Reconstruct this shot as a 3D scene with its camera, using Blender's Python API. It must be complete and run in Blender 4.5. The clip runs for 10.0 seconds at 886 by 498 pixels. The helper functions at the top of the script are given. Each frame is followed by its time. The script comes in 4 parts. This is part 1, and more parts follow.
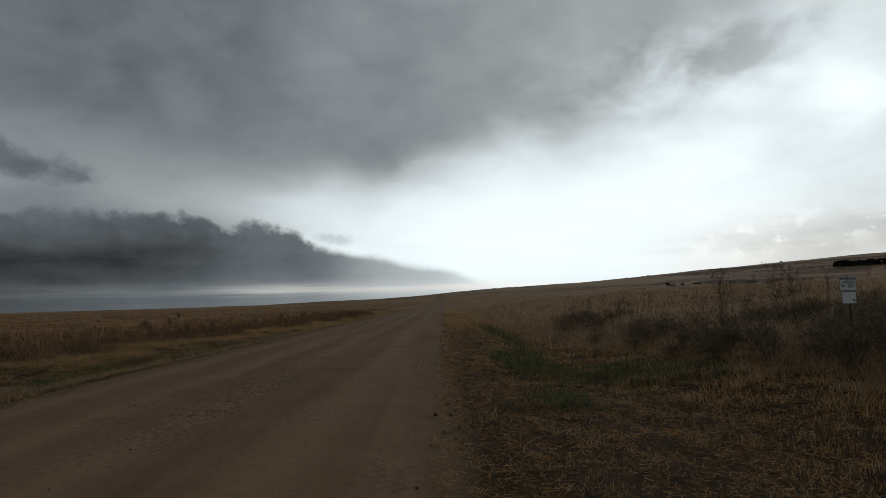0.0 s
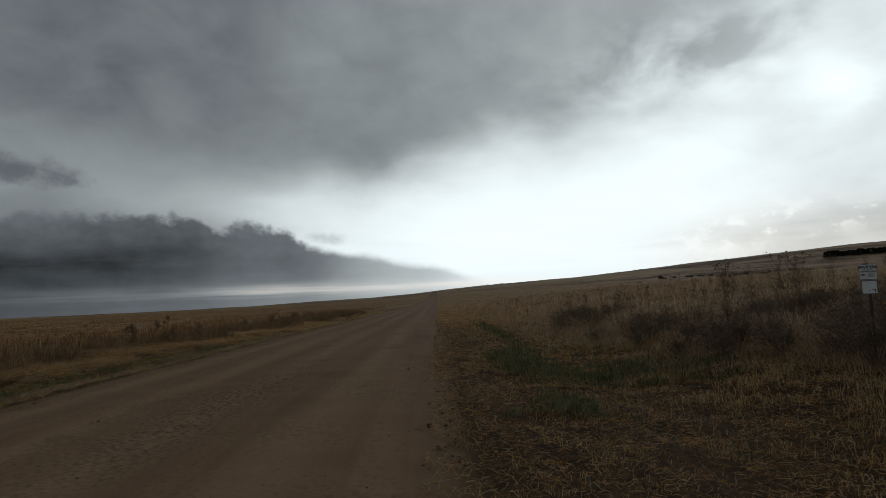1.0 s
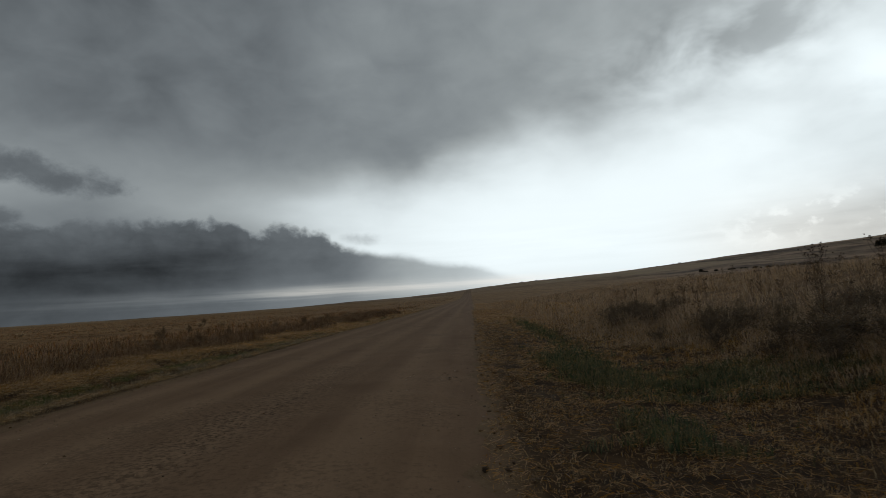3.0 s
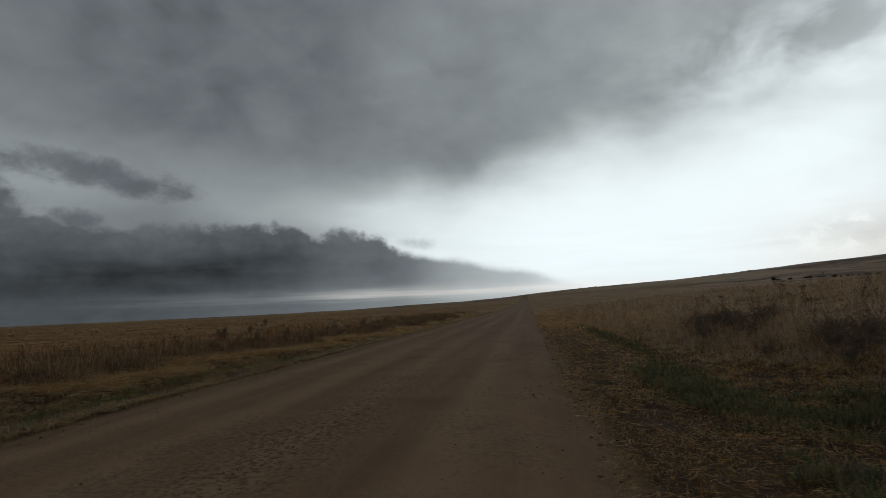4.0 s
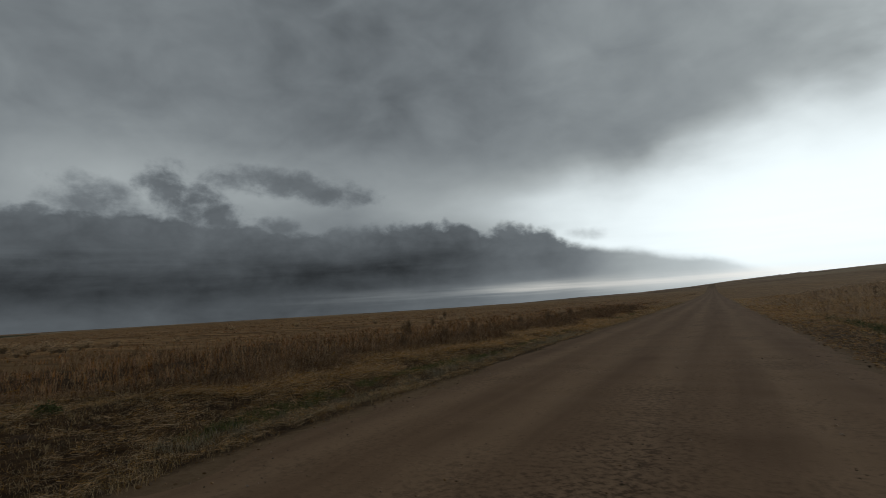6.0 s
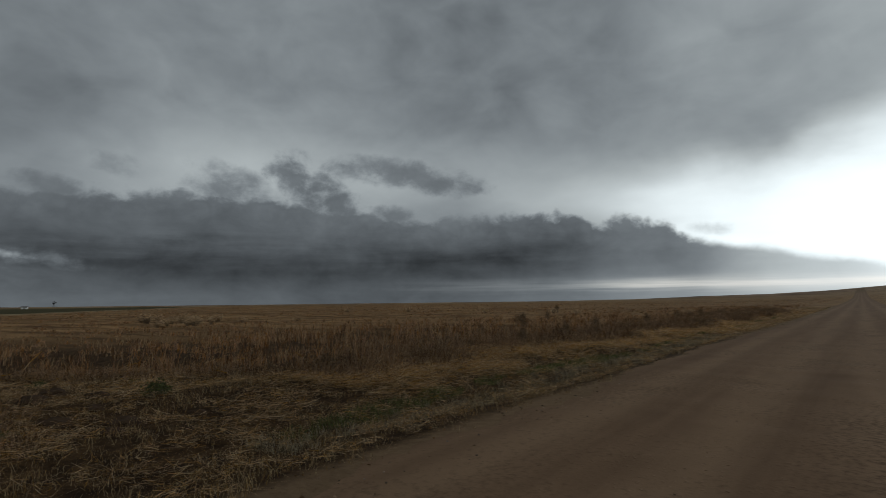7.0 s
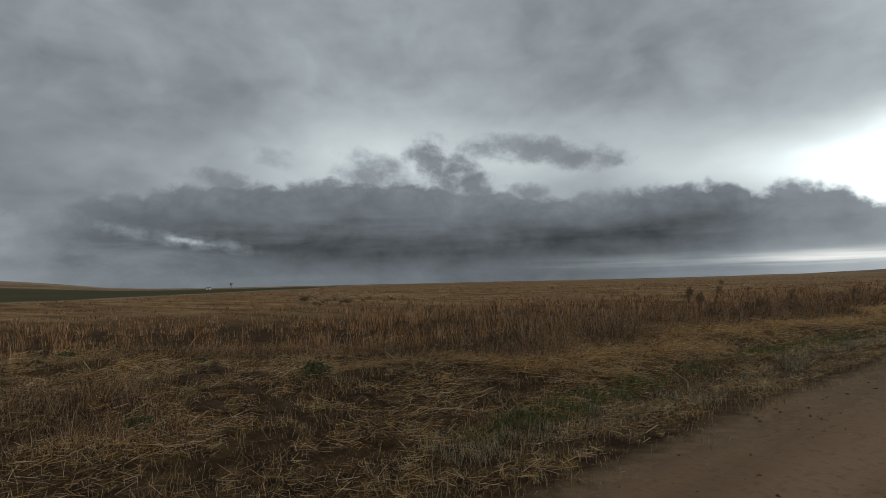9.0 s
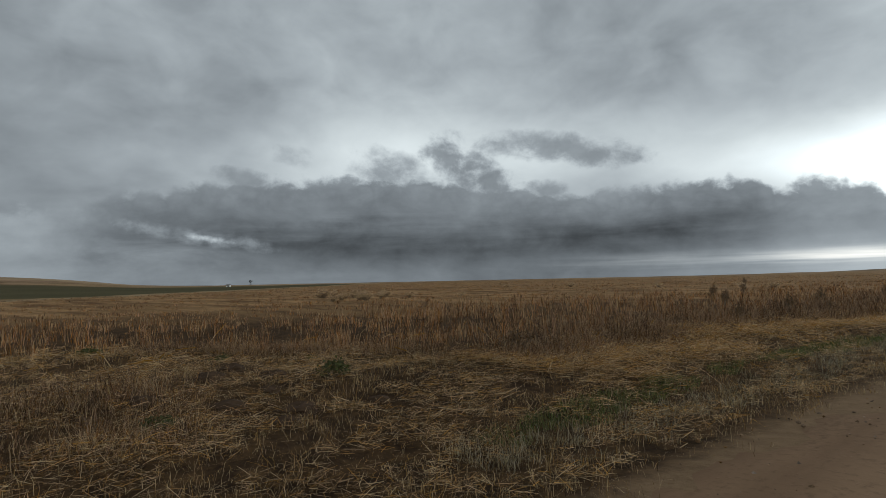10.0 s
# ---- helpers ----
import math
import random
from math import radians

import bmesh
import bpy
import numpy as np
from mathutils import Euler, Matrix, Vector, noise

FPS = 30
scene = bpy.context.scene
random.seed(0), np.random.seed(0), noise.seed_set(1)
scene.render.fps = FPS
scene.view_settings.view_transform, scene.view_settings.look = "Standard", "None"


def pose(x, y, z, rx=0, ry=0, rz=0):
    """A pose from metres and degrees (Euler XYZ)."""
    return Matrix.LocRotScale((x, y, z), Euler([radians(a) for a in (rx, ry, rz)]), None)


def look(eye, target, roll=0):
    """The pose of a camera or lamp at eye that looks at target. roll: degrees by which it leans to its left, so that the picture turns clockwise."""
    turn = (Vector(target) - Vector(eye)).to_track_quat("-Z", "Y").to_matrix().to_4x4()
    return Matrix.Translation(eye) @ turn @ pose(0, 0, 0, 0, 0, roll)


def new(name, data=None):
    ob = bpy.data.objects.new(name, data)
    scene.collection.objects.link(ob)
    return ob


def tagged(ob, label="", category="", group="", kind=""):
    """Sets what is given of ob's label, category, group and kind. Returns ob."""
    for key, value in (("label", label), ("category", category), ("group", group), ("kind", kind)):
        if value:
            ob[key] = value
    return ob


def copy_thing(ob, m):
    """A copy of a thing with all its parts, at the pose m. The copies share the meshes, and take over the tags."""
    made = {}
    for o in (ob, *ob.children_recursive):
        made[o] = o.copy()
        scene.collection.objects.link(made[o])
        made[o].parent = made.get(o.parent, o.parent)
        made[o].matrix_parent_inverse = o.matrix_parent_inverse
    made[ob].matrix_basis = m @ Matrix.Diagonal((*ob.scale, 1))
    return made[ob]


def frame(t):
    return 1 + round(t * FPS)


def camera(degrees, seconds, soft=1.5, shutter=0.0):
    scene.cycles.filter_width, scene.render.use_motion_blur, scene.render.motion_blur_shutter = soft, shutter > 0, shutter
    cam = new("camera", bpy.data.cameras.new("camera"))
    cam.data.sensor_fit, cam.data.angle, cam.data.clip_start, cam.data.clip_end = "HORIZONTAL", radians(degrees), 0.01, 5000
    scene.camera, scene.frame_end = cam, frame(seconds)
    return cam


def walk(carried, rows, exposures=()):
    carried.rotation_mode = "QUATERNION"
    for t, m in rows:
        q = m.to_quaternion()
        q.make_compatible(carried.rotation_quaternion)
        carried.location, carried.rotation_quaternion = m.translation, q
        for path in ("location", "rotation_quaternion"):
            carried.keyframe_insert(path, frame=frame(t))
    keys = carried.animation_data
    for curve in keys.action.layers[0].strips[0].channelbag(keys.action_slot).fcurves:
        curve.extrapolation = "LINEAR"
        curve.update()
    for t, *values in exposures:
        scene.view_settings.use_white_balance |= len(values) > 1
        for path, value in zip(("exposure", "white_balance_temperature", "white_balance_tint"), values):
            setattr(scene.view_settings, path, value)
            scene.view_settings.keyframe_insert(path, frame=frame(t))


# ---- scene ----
cam = camera(76.2, 10.0, soft=0.7, shutter=0.3)
PATH = [
    (0.0, pose(-0.000, 0.000, 1.534, 95.31, 1.49, 0.00)),
    (0.5, pose(0.024, 0.361, 1.545, 95.23, 1.98, -0.25)),
    (1.0, pose(0.022, 0.767, 1.546, 95.03, 2.58, -0.63)),
    (1.5, pose(0.025, 1.184, 1.541, 94.96, 3.29, -0.68)),
    (2.0, pose(0.025, 1.601, 1.544, 94.89, 3.30, -0.10)),
    (3.5, pose(-0.380, 3.379, 1.520, 95.31, 3.22, 5.31)),
    (4.0, pose(-0.679, 4.154, 1.510, 95.83, 2.63, 8.46)),
    (4.5, pose(-1.070, 4.916, 1.487, 95.91, 4.07, 12.19)),
    (5.0, pose(-1.526, 5.630, 1.489, 95.75, 3.99, 16.33)),
    (5.5, pose(-1.991, 6.224, 1.483, 95.85, 4.28, 20.63)),
    (7.0, pose(-3.568, 7.962, 1.499, 95.41, 0.65, 36.43)),
    (7.5, pose(-4.145, 8.355, 1.452, 94.72, 0.92, 41.41)),
    (8.0, pose(-4.634, 8.607, 1.413, 94.09, 1.21, 45.37)),
    (8.5, pose(-4.987, 8.758, 1.387, 93.67, 1.29, 48.29)),
    (9.0, pose(-5.197, 8.844, 1.374, 93.43, 1.30, 50.36)),
    (9.5, pose(-5.323, 8.888, 1.374, 93.28, 1.22, 51.66)),
    (10.0, pose(-5.395, 8.911, 1.368, 93.23, 1.19, 52.09)),
]
EXPOSURES = [(0, 0.2), (2, 0.2), (3.5, 0.12), (5.5, 0.18), (7, 0.45), (7.5, 0.58), (8, 0.74), (9, 1.05), (10, 1.3)]
walk(cam, PATH, EXPOSURES)

# ---- world: a heavy overcast sky with a bright opening ahead to the right ----
world = bpy.data.worlds.new("overcast")
scene.world = world
world.use_nodes = True


class Val:
    """A number in a node tree; arithmetic on it adds math nodes."""

    def __init__(self, tree, socket):
        self.tree, self.socket = tree, socket

    def _op(self, kind, *others):
        node = self.tree.nodes.new("ShaderNodeMath")
        node.operation = kind
        for slot, item in zip(node.inputs, (self, *others)):
            if isinstance(item, Val):
                self.tree.links.new(item.socket, slot)
            else:
                slot.default_value = item
        return Val(self.tree, node.outputs[0])

    def __add__(self, o): return self._op("ADD", o)
    def __radd__(self, o): return self._op("ADD", o)
    def __sub__(self, o): return self._op("SUBTRACT", o)
    def __rsub__(self, o): return (self * -1.0) + o
    def __mul__(self, o): return self._op("MULTIPLY", o)
    def __rmul__(self, o): return self._op("MULTIPLY", o)
    def __truediv__(self, o): return self._op("DIVIDE", o)
    def power(self, o): return self._op("POWER", o)
    def exp(self): return self._op("EXPONENT")
    def greatest(self, o): return self._op("MAXIMUM", o)
    def least(self, o): return self._op("MINIMUM", o)
    def absolute(self): return self._op("ABSOLUTE")

    def step(self, a, b):
        """0 below a, 1 above b, smooth between."""
        node = self.tree.nodes.new("ShaderNodeMapRange")
        node.interpolation_type = "SMOOTHSTEP"
        self.tree.links.new(self.socket, node.inputs["Value"])
        if a <= b:
            ends = (a, b, 0.0, 1.0)
        else:
            ends = (b, a, 1.0, 0.0)
        for key, v in zip(("From Min", "From Max", "To Min", "To Max"), ends):
            node.inputs[key].default_value = v
        return Val(self.tree, node.outputs[0])


def bell(x, centre, width):
    d = (x - centre) / width
    return (d * d * -1.0).exp()


def vec(tree, x, y, z):
    node = tree.nodes.new("ShaderNodeCombineXYZ")
    for slot, item in zip(node.inputs, (x, y, z)):
        if isinstance(item, Val):
            tree.links.new(item.socket, slot)
        else:
            slot.default_value = item
    return node.outputs[0]


def fractal(tree, at, scale, detail=4.0, rough=0.55, bend=0.0):
    """Noise about 0, from -0.5 to 0.5."""
    node = tree.nodes.new("ShaderNodeTexNoise")
    tree.links.new(at, node.inputs["Vector"])
    node.inputs["Scale"].default_value = scale
    node.inputs["Detail"].default_value = detail
    node.inputs["Roughness"].default_value = rough
    node.inputs["Distortion"].default_value = bend
    return Val(tree, node.outputs["Fac"]) - 0.5


def blend(tree, fac, a, b):
    """A colour between a and b."""
    node = tree.nodes.new("ShaderNodeMix")
    node.data_type = "RGBA"
    slots = (node.inputs[0], node.inputs[6], node.inputs[7])
    for slot, item in zip(slots, (fac, a, b)):
        if isinstance(item, Val):
            tree.links.new(item.socket, slot)
        elif hasattr(item, "links"):
            tree.links.new(item, slot)
        else:
            slot.default_value = item if isinstance(item, float) else (*item, 1.0)
    return node.outputs[2]


def profile(x, points):
    """A smooth line through points (place, value), with falling places."""
    total = points[0][1]
    for (a, va), (b, vb) in zip(points, points[1:]):
        total = x.step(a, b) * (vb - va) + total
    return total


def build_sky(tree):
    way = tree.nodes.new("ShaderNodeTexCoord").outputs["Generated"]
    split = tree.nodes.new("ShaderNodeSeparateXYZ")
    tree.links.new(way, split.inputs[0])
    x, y, z = (Val(tree, split.outputs[i]) for i in range(3))
    az = (x * -1.0)._op("ARCTAN2", y) * 57.2958
    el = z._op("ARCSINE") * 57.2958
    # the cloud deck as a sheet overhead: far parts are drawn together
    low = z.greatest(0.0) + 0.3
    deck = vec(tree, x / low, y / low, 0.0)
    soft = fractal(tree, deck, 1.6, 3.0, 0.45, 0.3)
    fine = fractal(tree, deck, 4.4, 4.0, 0.5, 0.2)
    blot = fractal(tree, vec(tree, az * 0.06, el * 0.09, 5.0), 1.5, 4.0, 0.5, 0.5)
    hang = fractal(tree, vec(tree, az * 0.10, el * 0.15, 9.0), 1.5, 4.0, 0.5, 0.4)
    # cloud edges
    ragged = fractal(tree, vec(tree, az * 0.16, el * 0.19, 1.0), 1.2, 8.0, 0.64, 0.3)
    curl = fractal(tree, vec(tree, az * 0.16, el * 0.2, 7.0), 2.6, 7.0, 0.62, 0.2)
    puff = fractal(tree, vec(tree, az * 0.2, el * 0.2, 4.0), 1.5, 5.0, 0.52, 0.15).absolute()
    streak = fractal(tree, vec(tree, az * 0.022, el * 0.26, 3.0), 4.0, 4.0, 0.55, 0.2)
    billow = fractal(tree, vec(tree, az * 0.085, el * 0.2, 11.0), 1.5, 5.0, 0.55, 0.4)

    # the deck, with soft hanging lumps higher up
    light = profile(az, [(95.0, 0.12), (75.0, 0.13), (60.0, 0.172), (46.0, 0.16), (34.0, 0.142), (22.0, 0.145), (9.0, 0.21), (-6.0, 0.275), (-16.0, 0.32), (-40.0, 0.32)])
    light = light + soft * 0.07 + fine * 0.08 + blot * 0.095 + hang * 0.11 * el.step(9.0, 19.0)
    light = light + (0.085 + 0.06 * bell(az, 56.0, 15.0)) * bell(el, 12.3, 3.6) * az.step(92.0, 58.0) * az.step(8.0, 22.0)
    # dimmed overhead, above the view, to lessen the light on the ground
    light = light * (1.0 - 0.62 * el.step(29.0, 56.0))
    # the opening: white under a slanting cloud edge, greyer and mottled to the side
    edge = profile(az, [(24.0, 6.5), (10.0, 7.6), (1.0, 10.2), (-8.0, 12.4), (-24.0, 14.3), (-34.0, 16.5), (-44.0, 18.5)]) - el + soft * 5.0 + fine * 2.5 + blot * 3.5
    glow = edge.step(-7.0, 4.5) * profile(az, [(24.0, 0.0), (8.0, 0.75), (-4.0, 1.0), (-24.0, 1.0), (-36.0, 0.56), (-70.0, 0.42), (-95.0, 0.0)])
    veil = 1.15 + (fine * 0.5 + blot * 0.4) * az.step(-16.0, -32.0) + streak * 0.5 * bell(el, 4.0, 3.0)
    light = light * (1.0 - glow) + glow * veil
    light = light + bell(az, 12.0, 15.0) * bell(el, 9.4, 2.6) * 0.3 * (1.0 - glow)
    # lit patches in the deck beside the opening
    patchy = bell(az, -27.0, 11.0) * bell(el, 20.5, 3.6) * (hang * 2.6 + fine * 2.0 + 0.35).greatest(0.0)
    break_in = bell(az + blot * 8.0, -36.0, 2.4) * bell(el + fine * 5.0, 16.3, 2.6)
    light = light + patchy * 0.42 + break_in * 0.45 + bell(az, -40.0, 9.0) * bell(el, 23.0, 6.0) * 0.28
    light = light * (1.0 - (0.22 + streak * 0.5) * bell(el, 0.8, 1.9) * az.step(24.0, 6.0))
    # small far cumulus low in the opening
    heads = ((curl + ragged * 0.5) * 5.0).step(0.0, 0.7) * bell(el - 5.0 - (az + 30.0) * -0.12, 0.0, 1.3) * az.step(-20.0, -30.0)
    light = light * (1.0 - 0.32 * bell(el, 4.5, 2.2) * az.step(-16.0, -28.0)) + heads * 0.3

    # the dark bank, with heaped tops
    top = profile(az, [(97.0, 5.2), (88.0, 6.4), (80.0, 8.2), (72.0, 9.4), (62.0, 10.0), (54.0, 9.9), (47.0, 9.0), (38.0, 8.0), (30.0, 8.2), (23.5, 8.3), (20.6, 7.3), (18.0, 7.6), (15.0, 7.3), (12.4, 5.7), (8.0, 4.9), (2.0, 3.7), (-8.0, 1.2)])
    heap = (puff * 3.6 + 0.1) * az.step(10.0, 15.0) + ragged * 1.7 + curl * 1.9
    cover = top + heap * (0.3 + 0.7 * az.step(9.0, 14.0)) - el
    bank = cover.step(-0.35, 0.7) * (0.78 + 0.22 * az.step(3.0, 15.0)) * az.step(-11.0, 2.0)

    def blob(az0, el0, wide, thick, slope, lean, hard):
        u = az - az0 - (el - el0) * lean
        v = el - el0 - (az - az0) * slope
        return ((1.0 - (u / wide).power(2.0) - (v / thick).power(2.0)) + ragged * 2.6 + curl * 2.6).step(-0.35, hard)

    body = blob(40.2, 12.8, 9.4, 1.6, 0.135, 0.0, 1.2) * 0.84
    for shape, weight in (((48.6, 10.7, 3.7, 3.2, 0.0, 1.15, 0.9), 0.92), ((41.6, 8.7, 2.6, 1.2, 0.0, 0.0, 1.2), 0.85), ((57.2, 11.3, 4.2, 2.5, -0.1, 1.2, 1.5), 0.85), ((66.6, 12.4, 2.0, 1.1, 0.0, 0.5, 1.3), 0.5), ((71.5, 10.2, 2.6, 1.1, 0.0, 0.6, 1.0), 0.8), ((10.4, 6.5, 2.6, 0.7, 0.1, 0.0, 1.6), 0.5)):
        body = body.greatest(blob(*shape) * weight)
    # its underside: darkest low down, paler heads, drawn into layers near the horizon
    depth = top - el
    dark = 0.073 - 0.032 * bell(el + streak * 1.6 + billow * 2.0, 3.9, 2.6) * az.step(16.0, 30.0) * az.step(86.0, 66.0)
    dark = dark + billow * 0.08 + curl * 0.03 + streak * 0.028 * depth.step(1.0, 4.0) + puff * 0.10 * depth.step(3.8, 0.4) + 0.02 * depth.step(4.0, 0.0)
    dark = dark + 0.03 * az.step(26.0, 12.0) + 0.12 * az.step(13.0, 0.0) + 0.05 * az.step(80.0, 92.0)
    haze = (el + streak * 1.2).step(3.0, 0.9)
    dark = dark + 0.05 * az.step(38.0, 18.0) * el.step(5.0, 1.5) + haze * (0.006 + 0.03 * az.step(26.0, 10.0) + 0.012 * az.step(40.0, 60.0))
    # pale strips over the horizon
    layers = fractal(tree, vec(tree, az * 0.03, el * 0.8, 6.0), 1.6, 4.0, 0.55, 0.15)
    strip = bell(el, 1.45, 0.62) * (0.6 * az.step(46.0, 24.0) + 0.9 * az.step(28.0, 14.0)) * (0.5 + layers * 3.0).greatest(0.0)
    dark = dark + 0.18 * strip
    # the rift in the bank and the paler cloud under it
    gap_el = el - 4.45 - (az - 75.0) * 0.15
    gap = (1.0 - ((az - 75.5) / 6.5).power(2.0) - (gap_el / 0.8).power(2.0)) + curl * 4.0 + ragged * 3.4
    core = (1.0 - ((az - 74.8) / 2.6).power(2.0) - (gap_el / 0.42).power(2.0)) + curl * 3.0
    dark = dark + 0.075 * gap.step(-0.4, 2.2) + 0.26 * core.step(0.1, 2.2)
    dark = dark + bell(az, 80.0, 8.0) * bell(el, 3.0, 1.4) * (0.03 + (billow * 0.12).greatest(-0.02))
    dark = dark + 0.024 * bell(az + curl * 4.0, 65.0, 3.6) * bell(el + curl * 1.2, 6.4, 0.6)
    mask = bank.greatest(body) * az.step(128.0, 100.0)
    light = light * (1.0 - mask) + dark * mask
    light = light.greatest(0.015)
    # soft clip: the brightest sky levels off, as a camera's highlights do
    over = (light - 0.55).greatest(0.0)
    light = light.least(0.55) + (1.0 - (over * -2.1)._op("EXPONENT")) * 0.48
    tint = blend(tree, light.step(0.02, 0.35), (0.875, 1.0, 1.105), (0.905, 1.0, 1.03))
    tint = blend(tree, bell(el, 3.0, 4.0) * az.step(-14.0, -32.0) * 0.8, tint, (1.0, 0.99, 0.93))
    tint = blend(tree, (strip * 0.6).least(1.0), tint, (1.0, 0.99, 0.94))
    back = tree.nodes["Background"]
    tree.links.new(tint, back.inputs["Color"])
    tree.links.new((light * SKY_STRENGTH).socket, back.inputs["Strength"])


SKY_STRENGTH = 1.0
build_sky(world.node_tree)

sun = new("sun", bpy.data.lights.new("sun", "SUN"))
sun.data.energy, sun.data.angle, sun.data.color = 0.2, radians(14), (1.0, 0.95, 0.88)
sun.matrix_world = look((70, 190, 60), (0, 0, 0))


# ---- materials ----
def material(name, colours, scale, rough=0.9, bump=0.0, island=0.0, axes=(1, 1, 1), second=None, gloss=0.06, detail=6.0, shine=0.0, thin=0.0):
    """Two colours mixed by noise at two scales, with relief; island: how much each loose piece varies in brightness."""
    m = bpy.data.materials.new(name)
    m.use_nodes = True
    tree = m.node_tree
    bsdf = tree.nodes["Principled BSDF"]
    bsdf.inputs["Roughness"].default_value = rough
    bsdf.inputs["Specular IOR Level"].default_value = gloss
    bsdf.inputs["Metallic"].default_value = shine
    at = tree.nodes.new("ShaderNodeTexCoord").outputs["Object"]
    move = tree.nodes.new("ShaderNodeMapping")
    tree.links.new(at, move.inputs[0])
    move.inputs["Scale"].default_value = axes
    at = move.outputs[0]
    big = fractal(tree, at, scale, detail, 0.6)
    small = fractal(tree, at, scale * 9.3, 4.0, 0.6)
    colour = blend(tree, (big * 1.5 + small * 0.7 + 0.5).step(0.1, 0.9), colours[0], colours[1])
    if island:
        geo = tree.nodes.new("ShaderNodeNewGeometry")
        chance = Val(tree, geo.outputs["Random Per Island"])
        hue = tree.nodes.new("ShaderNodeHueSaturation")
        tree.links.new(colour, hue.inputs["Color"])
        tree.links.new(((chance - 0.5) * 2.0 * island + 1.0).socket, hue.inputs["Value"])
        tree.links.new(((chance * 7.31)._op("FRACT") * 0.5 + 0.75).socket, hue.inputs["Saturation"])
        colour = hue.outputs[0]
        if second:
            colour = blend(tree, (chance * 13.7)._op("FRACT").step(0.72, 0.78), colour, second)
    tree.links.new(colour, bsdf.inputs["Base Color"])
    if bump:
        node = tree.nodes.new("ShaderNodeBump")
        node.inputs["Strength"].default_value = 0.7
        node.inputs["Distance"].default_value = bump
        tree.links.new((big * 0.6 + small * 0.4).socket, node.inputs["Height"])
        tree.links.new(node.outputs[0], bsdf.inputs["Normal"])
    if thin:
        glow = tree.nodes.new("ShaderNodeBsdfTranslucent")
        tree.links.new(colour, glow.inputs["Color"])
        both = tree.nodes.new("ShaderNodeMixShader")
        both.inputs[0].default_value = thin
        tree.links.new(bsdf.outputs[0], both.inputs[1])
        tree.links.new(glow.outputs[0], both.inputs[2])
        tree.links.new(both.outputs[0], tree.nodes["Material Output"].inputs[0])
    return m


STRAW = material("straw", ((0.46, 0.28, 0.115), (0.27, 0.15, 0.058)), 0.6, island=0.6, second=(0.56, 0.41, 0.23), thin=0.3)
ROADSIDE = material("roadside_straw", ((0.62, 0.375, 0.155), (0.36, 0.20, 0.08)), 0.6, island=0.6, second=(0.70, 0.52, 0.30), thin=0.4)
RUSTY = material("rusty_straw", ((0.50, 0.275, 0.11), (0.22, 0.12, 0.05)), 0.7, island=0.8, second=(0.58, 0.38, 0.18), thin=0.2)
PALE_STRAW = material("pale_straw", ((0.53, 0.32, 0.14), (0.23, 0.13, 0.058)), 0.7, island=0.75, second=(0.64, 0.47, 0.275), thin=0.15)
VERGE = material("verge_grass", ((0.37, 0.235, 0.11), (0.135, 0.086, 0.041)), 0.8, island=0.85, second=(0.56, 0.42, 0.23), thin=0.2)
STUBBLE = material("stubble", ((0.37, 0.19, 0.087), (0.095, 0.05, 0.027)), 0.33, island=0.95, second=(0.47, 0.315, 0.17), thin=0.12)
BROWN_GRASS = material("brown_grass", ((0.53, 0.365, 0.22), (0.26, 0.18, 0.115)), 0.75, island=0.7, second=(0.56, 0.41, 0.26), thin=0.4)
GREEN_GRASS = material("green_grass", ((0.062, 0.092, 0.05), (0.13, 0.125, 0.06)), 1.6, island=0.6, second=(0.27, 0.20, 0.10), thin=0.4)
DITCH_GREEN = material("ditch_green", ((0.075, 0.105, 0.036), (0.125, 0.135, 0.052)), 1.6, island=0.6, second=(0.25, 0.21, 0.10), thin=0.45)
EDGE_BRUSH = material("edge_brush", ((0.27, 0.155, 0.083), (0.07, 0.042, 0.026)), 0.5, island=0.8, second=(0.42, 0.29, 0.17), thin=0.12)
SEED_WEED = material("pale_seed_weed", ((0.36, 0.30, 0.205), (0.20, 0.165, 0.10)), 2.0, island=0.6, thin=0.4)
SHRUB = material("shrub_twigs", ((0.22, 0.155, 0.10), (0.10, 0.075, 0.052)), 2.0, island=0.4)
SHRUB_LEAF = material("shrub_leaf", ((0.22, 0.165, 0.11), (0.11, 0.088, 0.062)), 2.0, island=0.6, thin=0.4)
WEED = material("dry_weed", ((0.16, 0.105, 0.066), (0.085, 0.06, 0.04)), 2.0, island=0.3)
STONE = material("road_stone", ((0.36, 0.26, 0.18), (0.12, 0.08, 0.052)), 5.0, island=0.7)
CLOD = material("clod", ((0.075, 0.047, 0.029), (0.04, 0.026, 0.017)), 3.0, island=0.3)


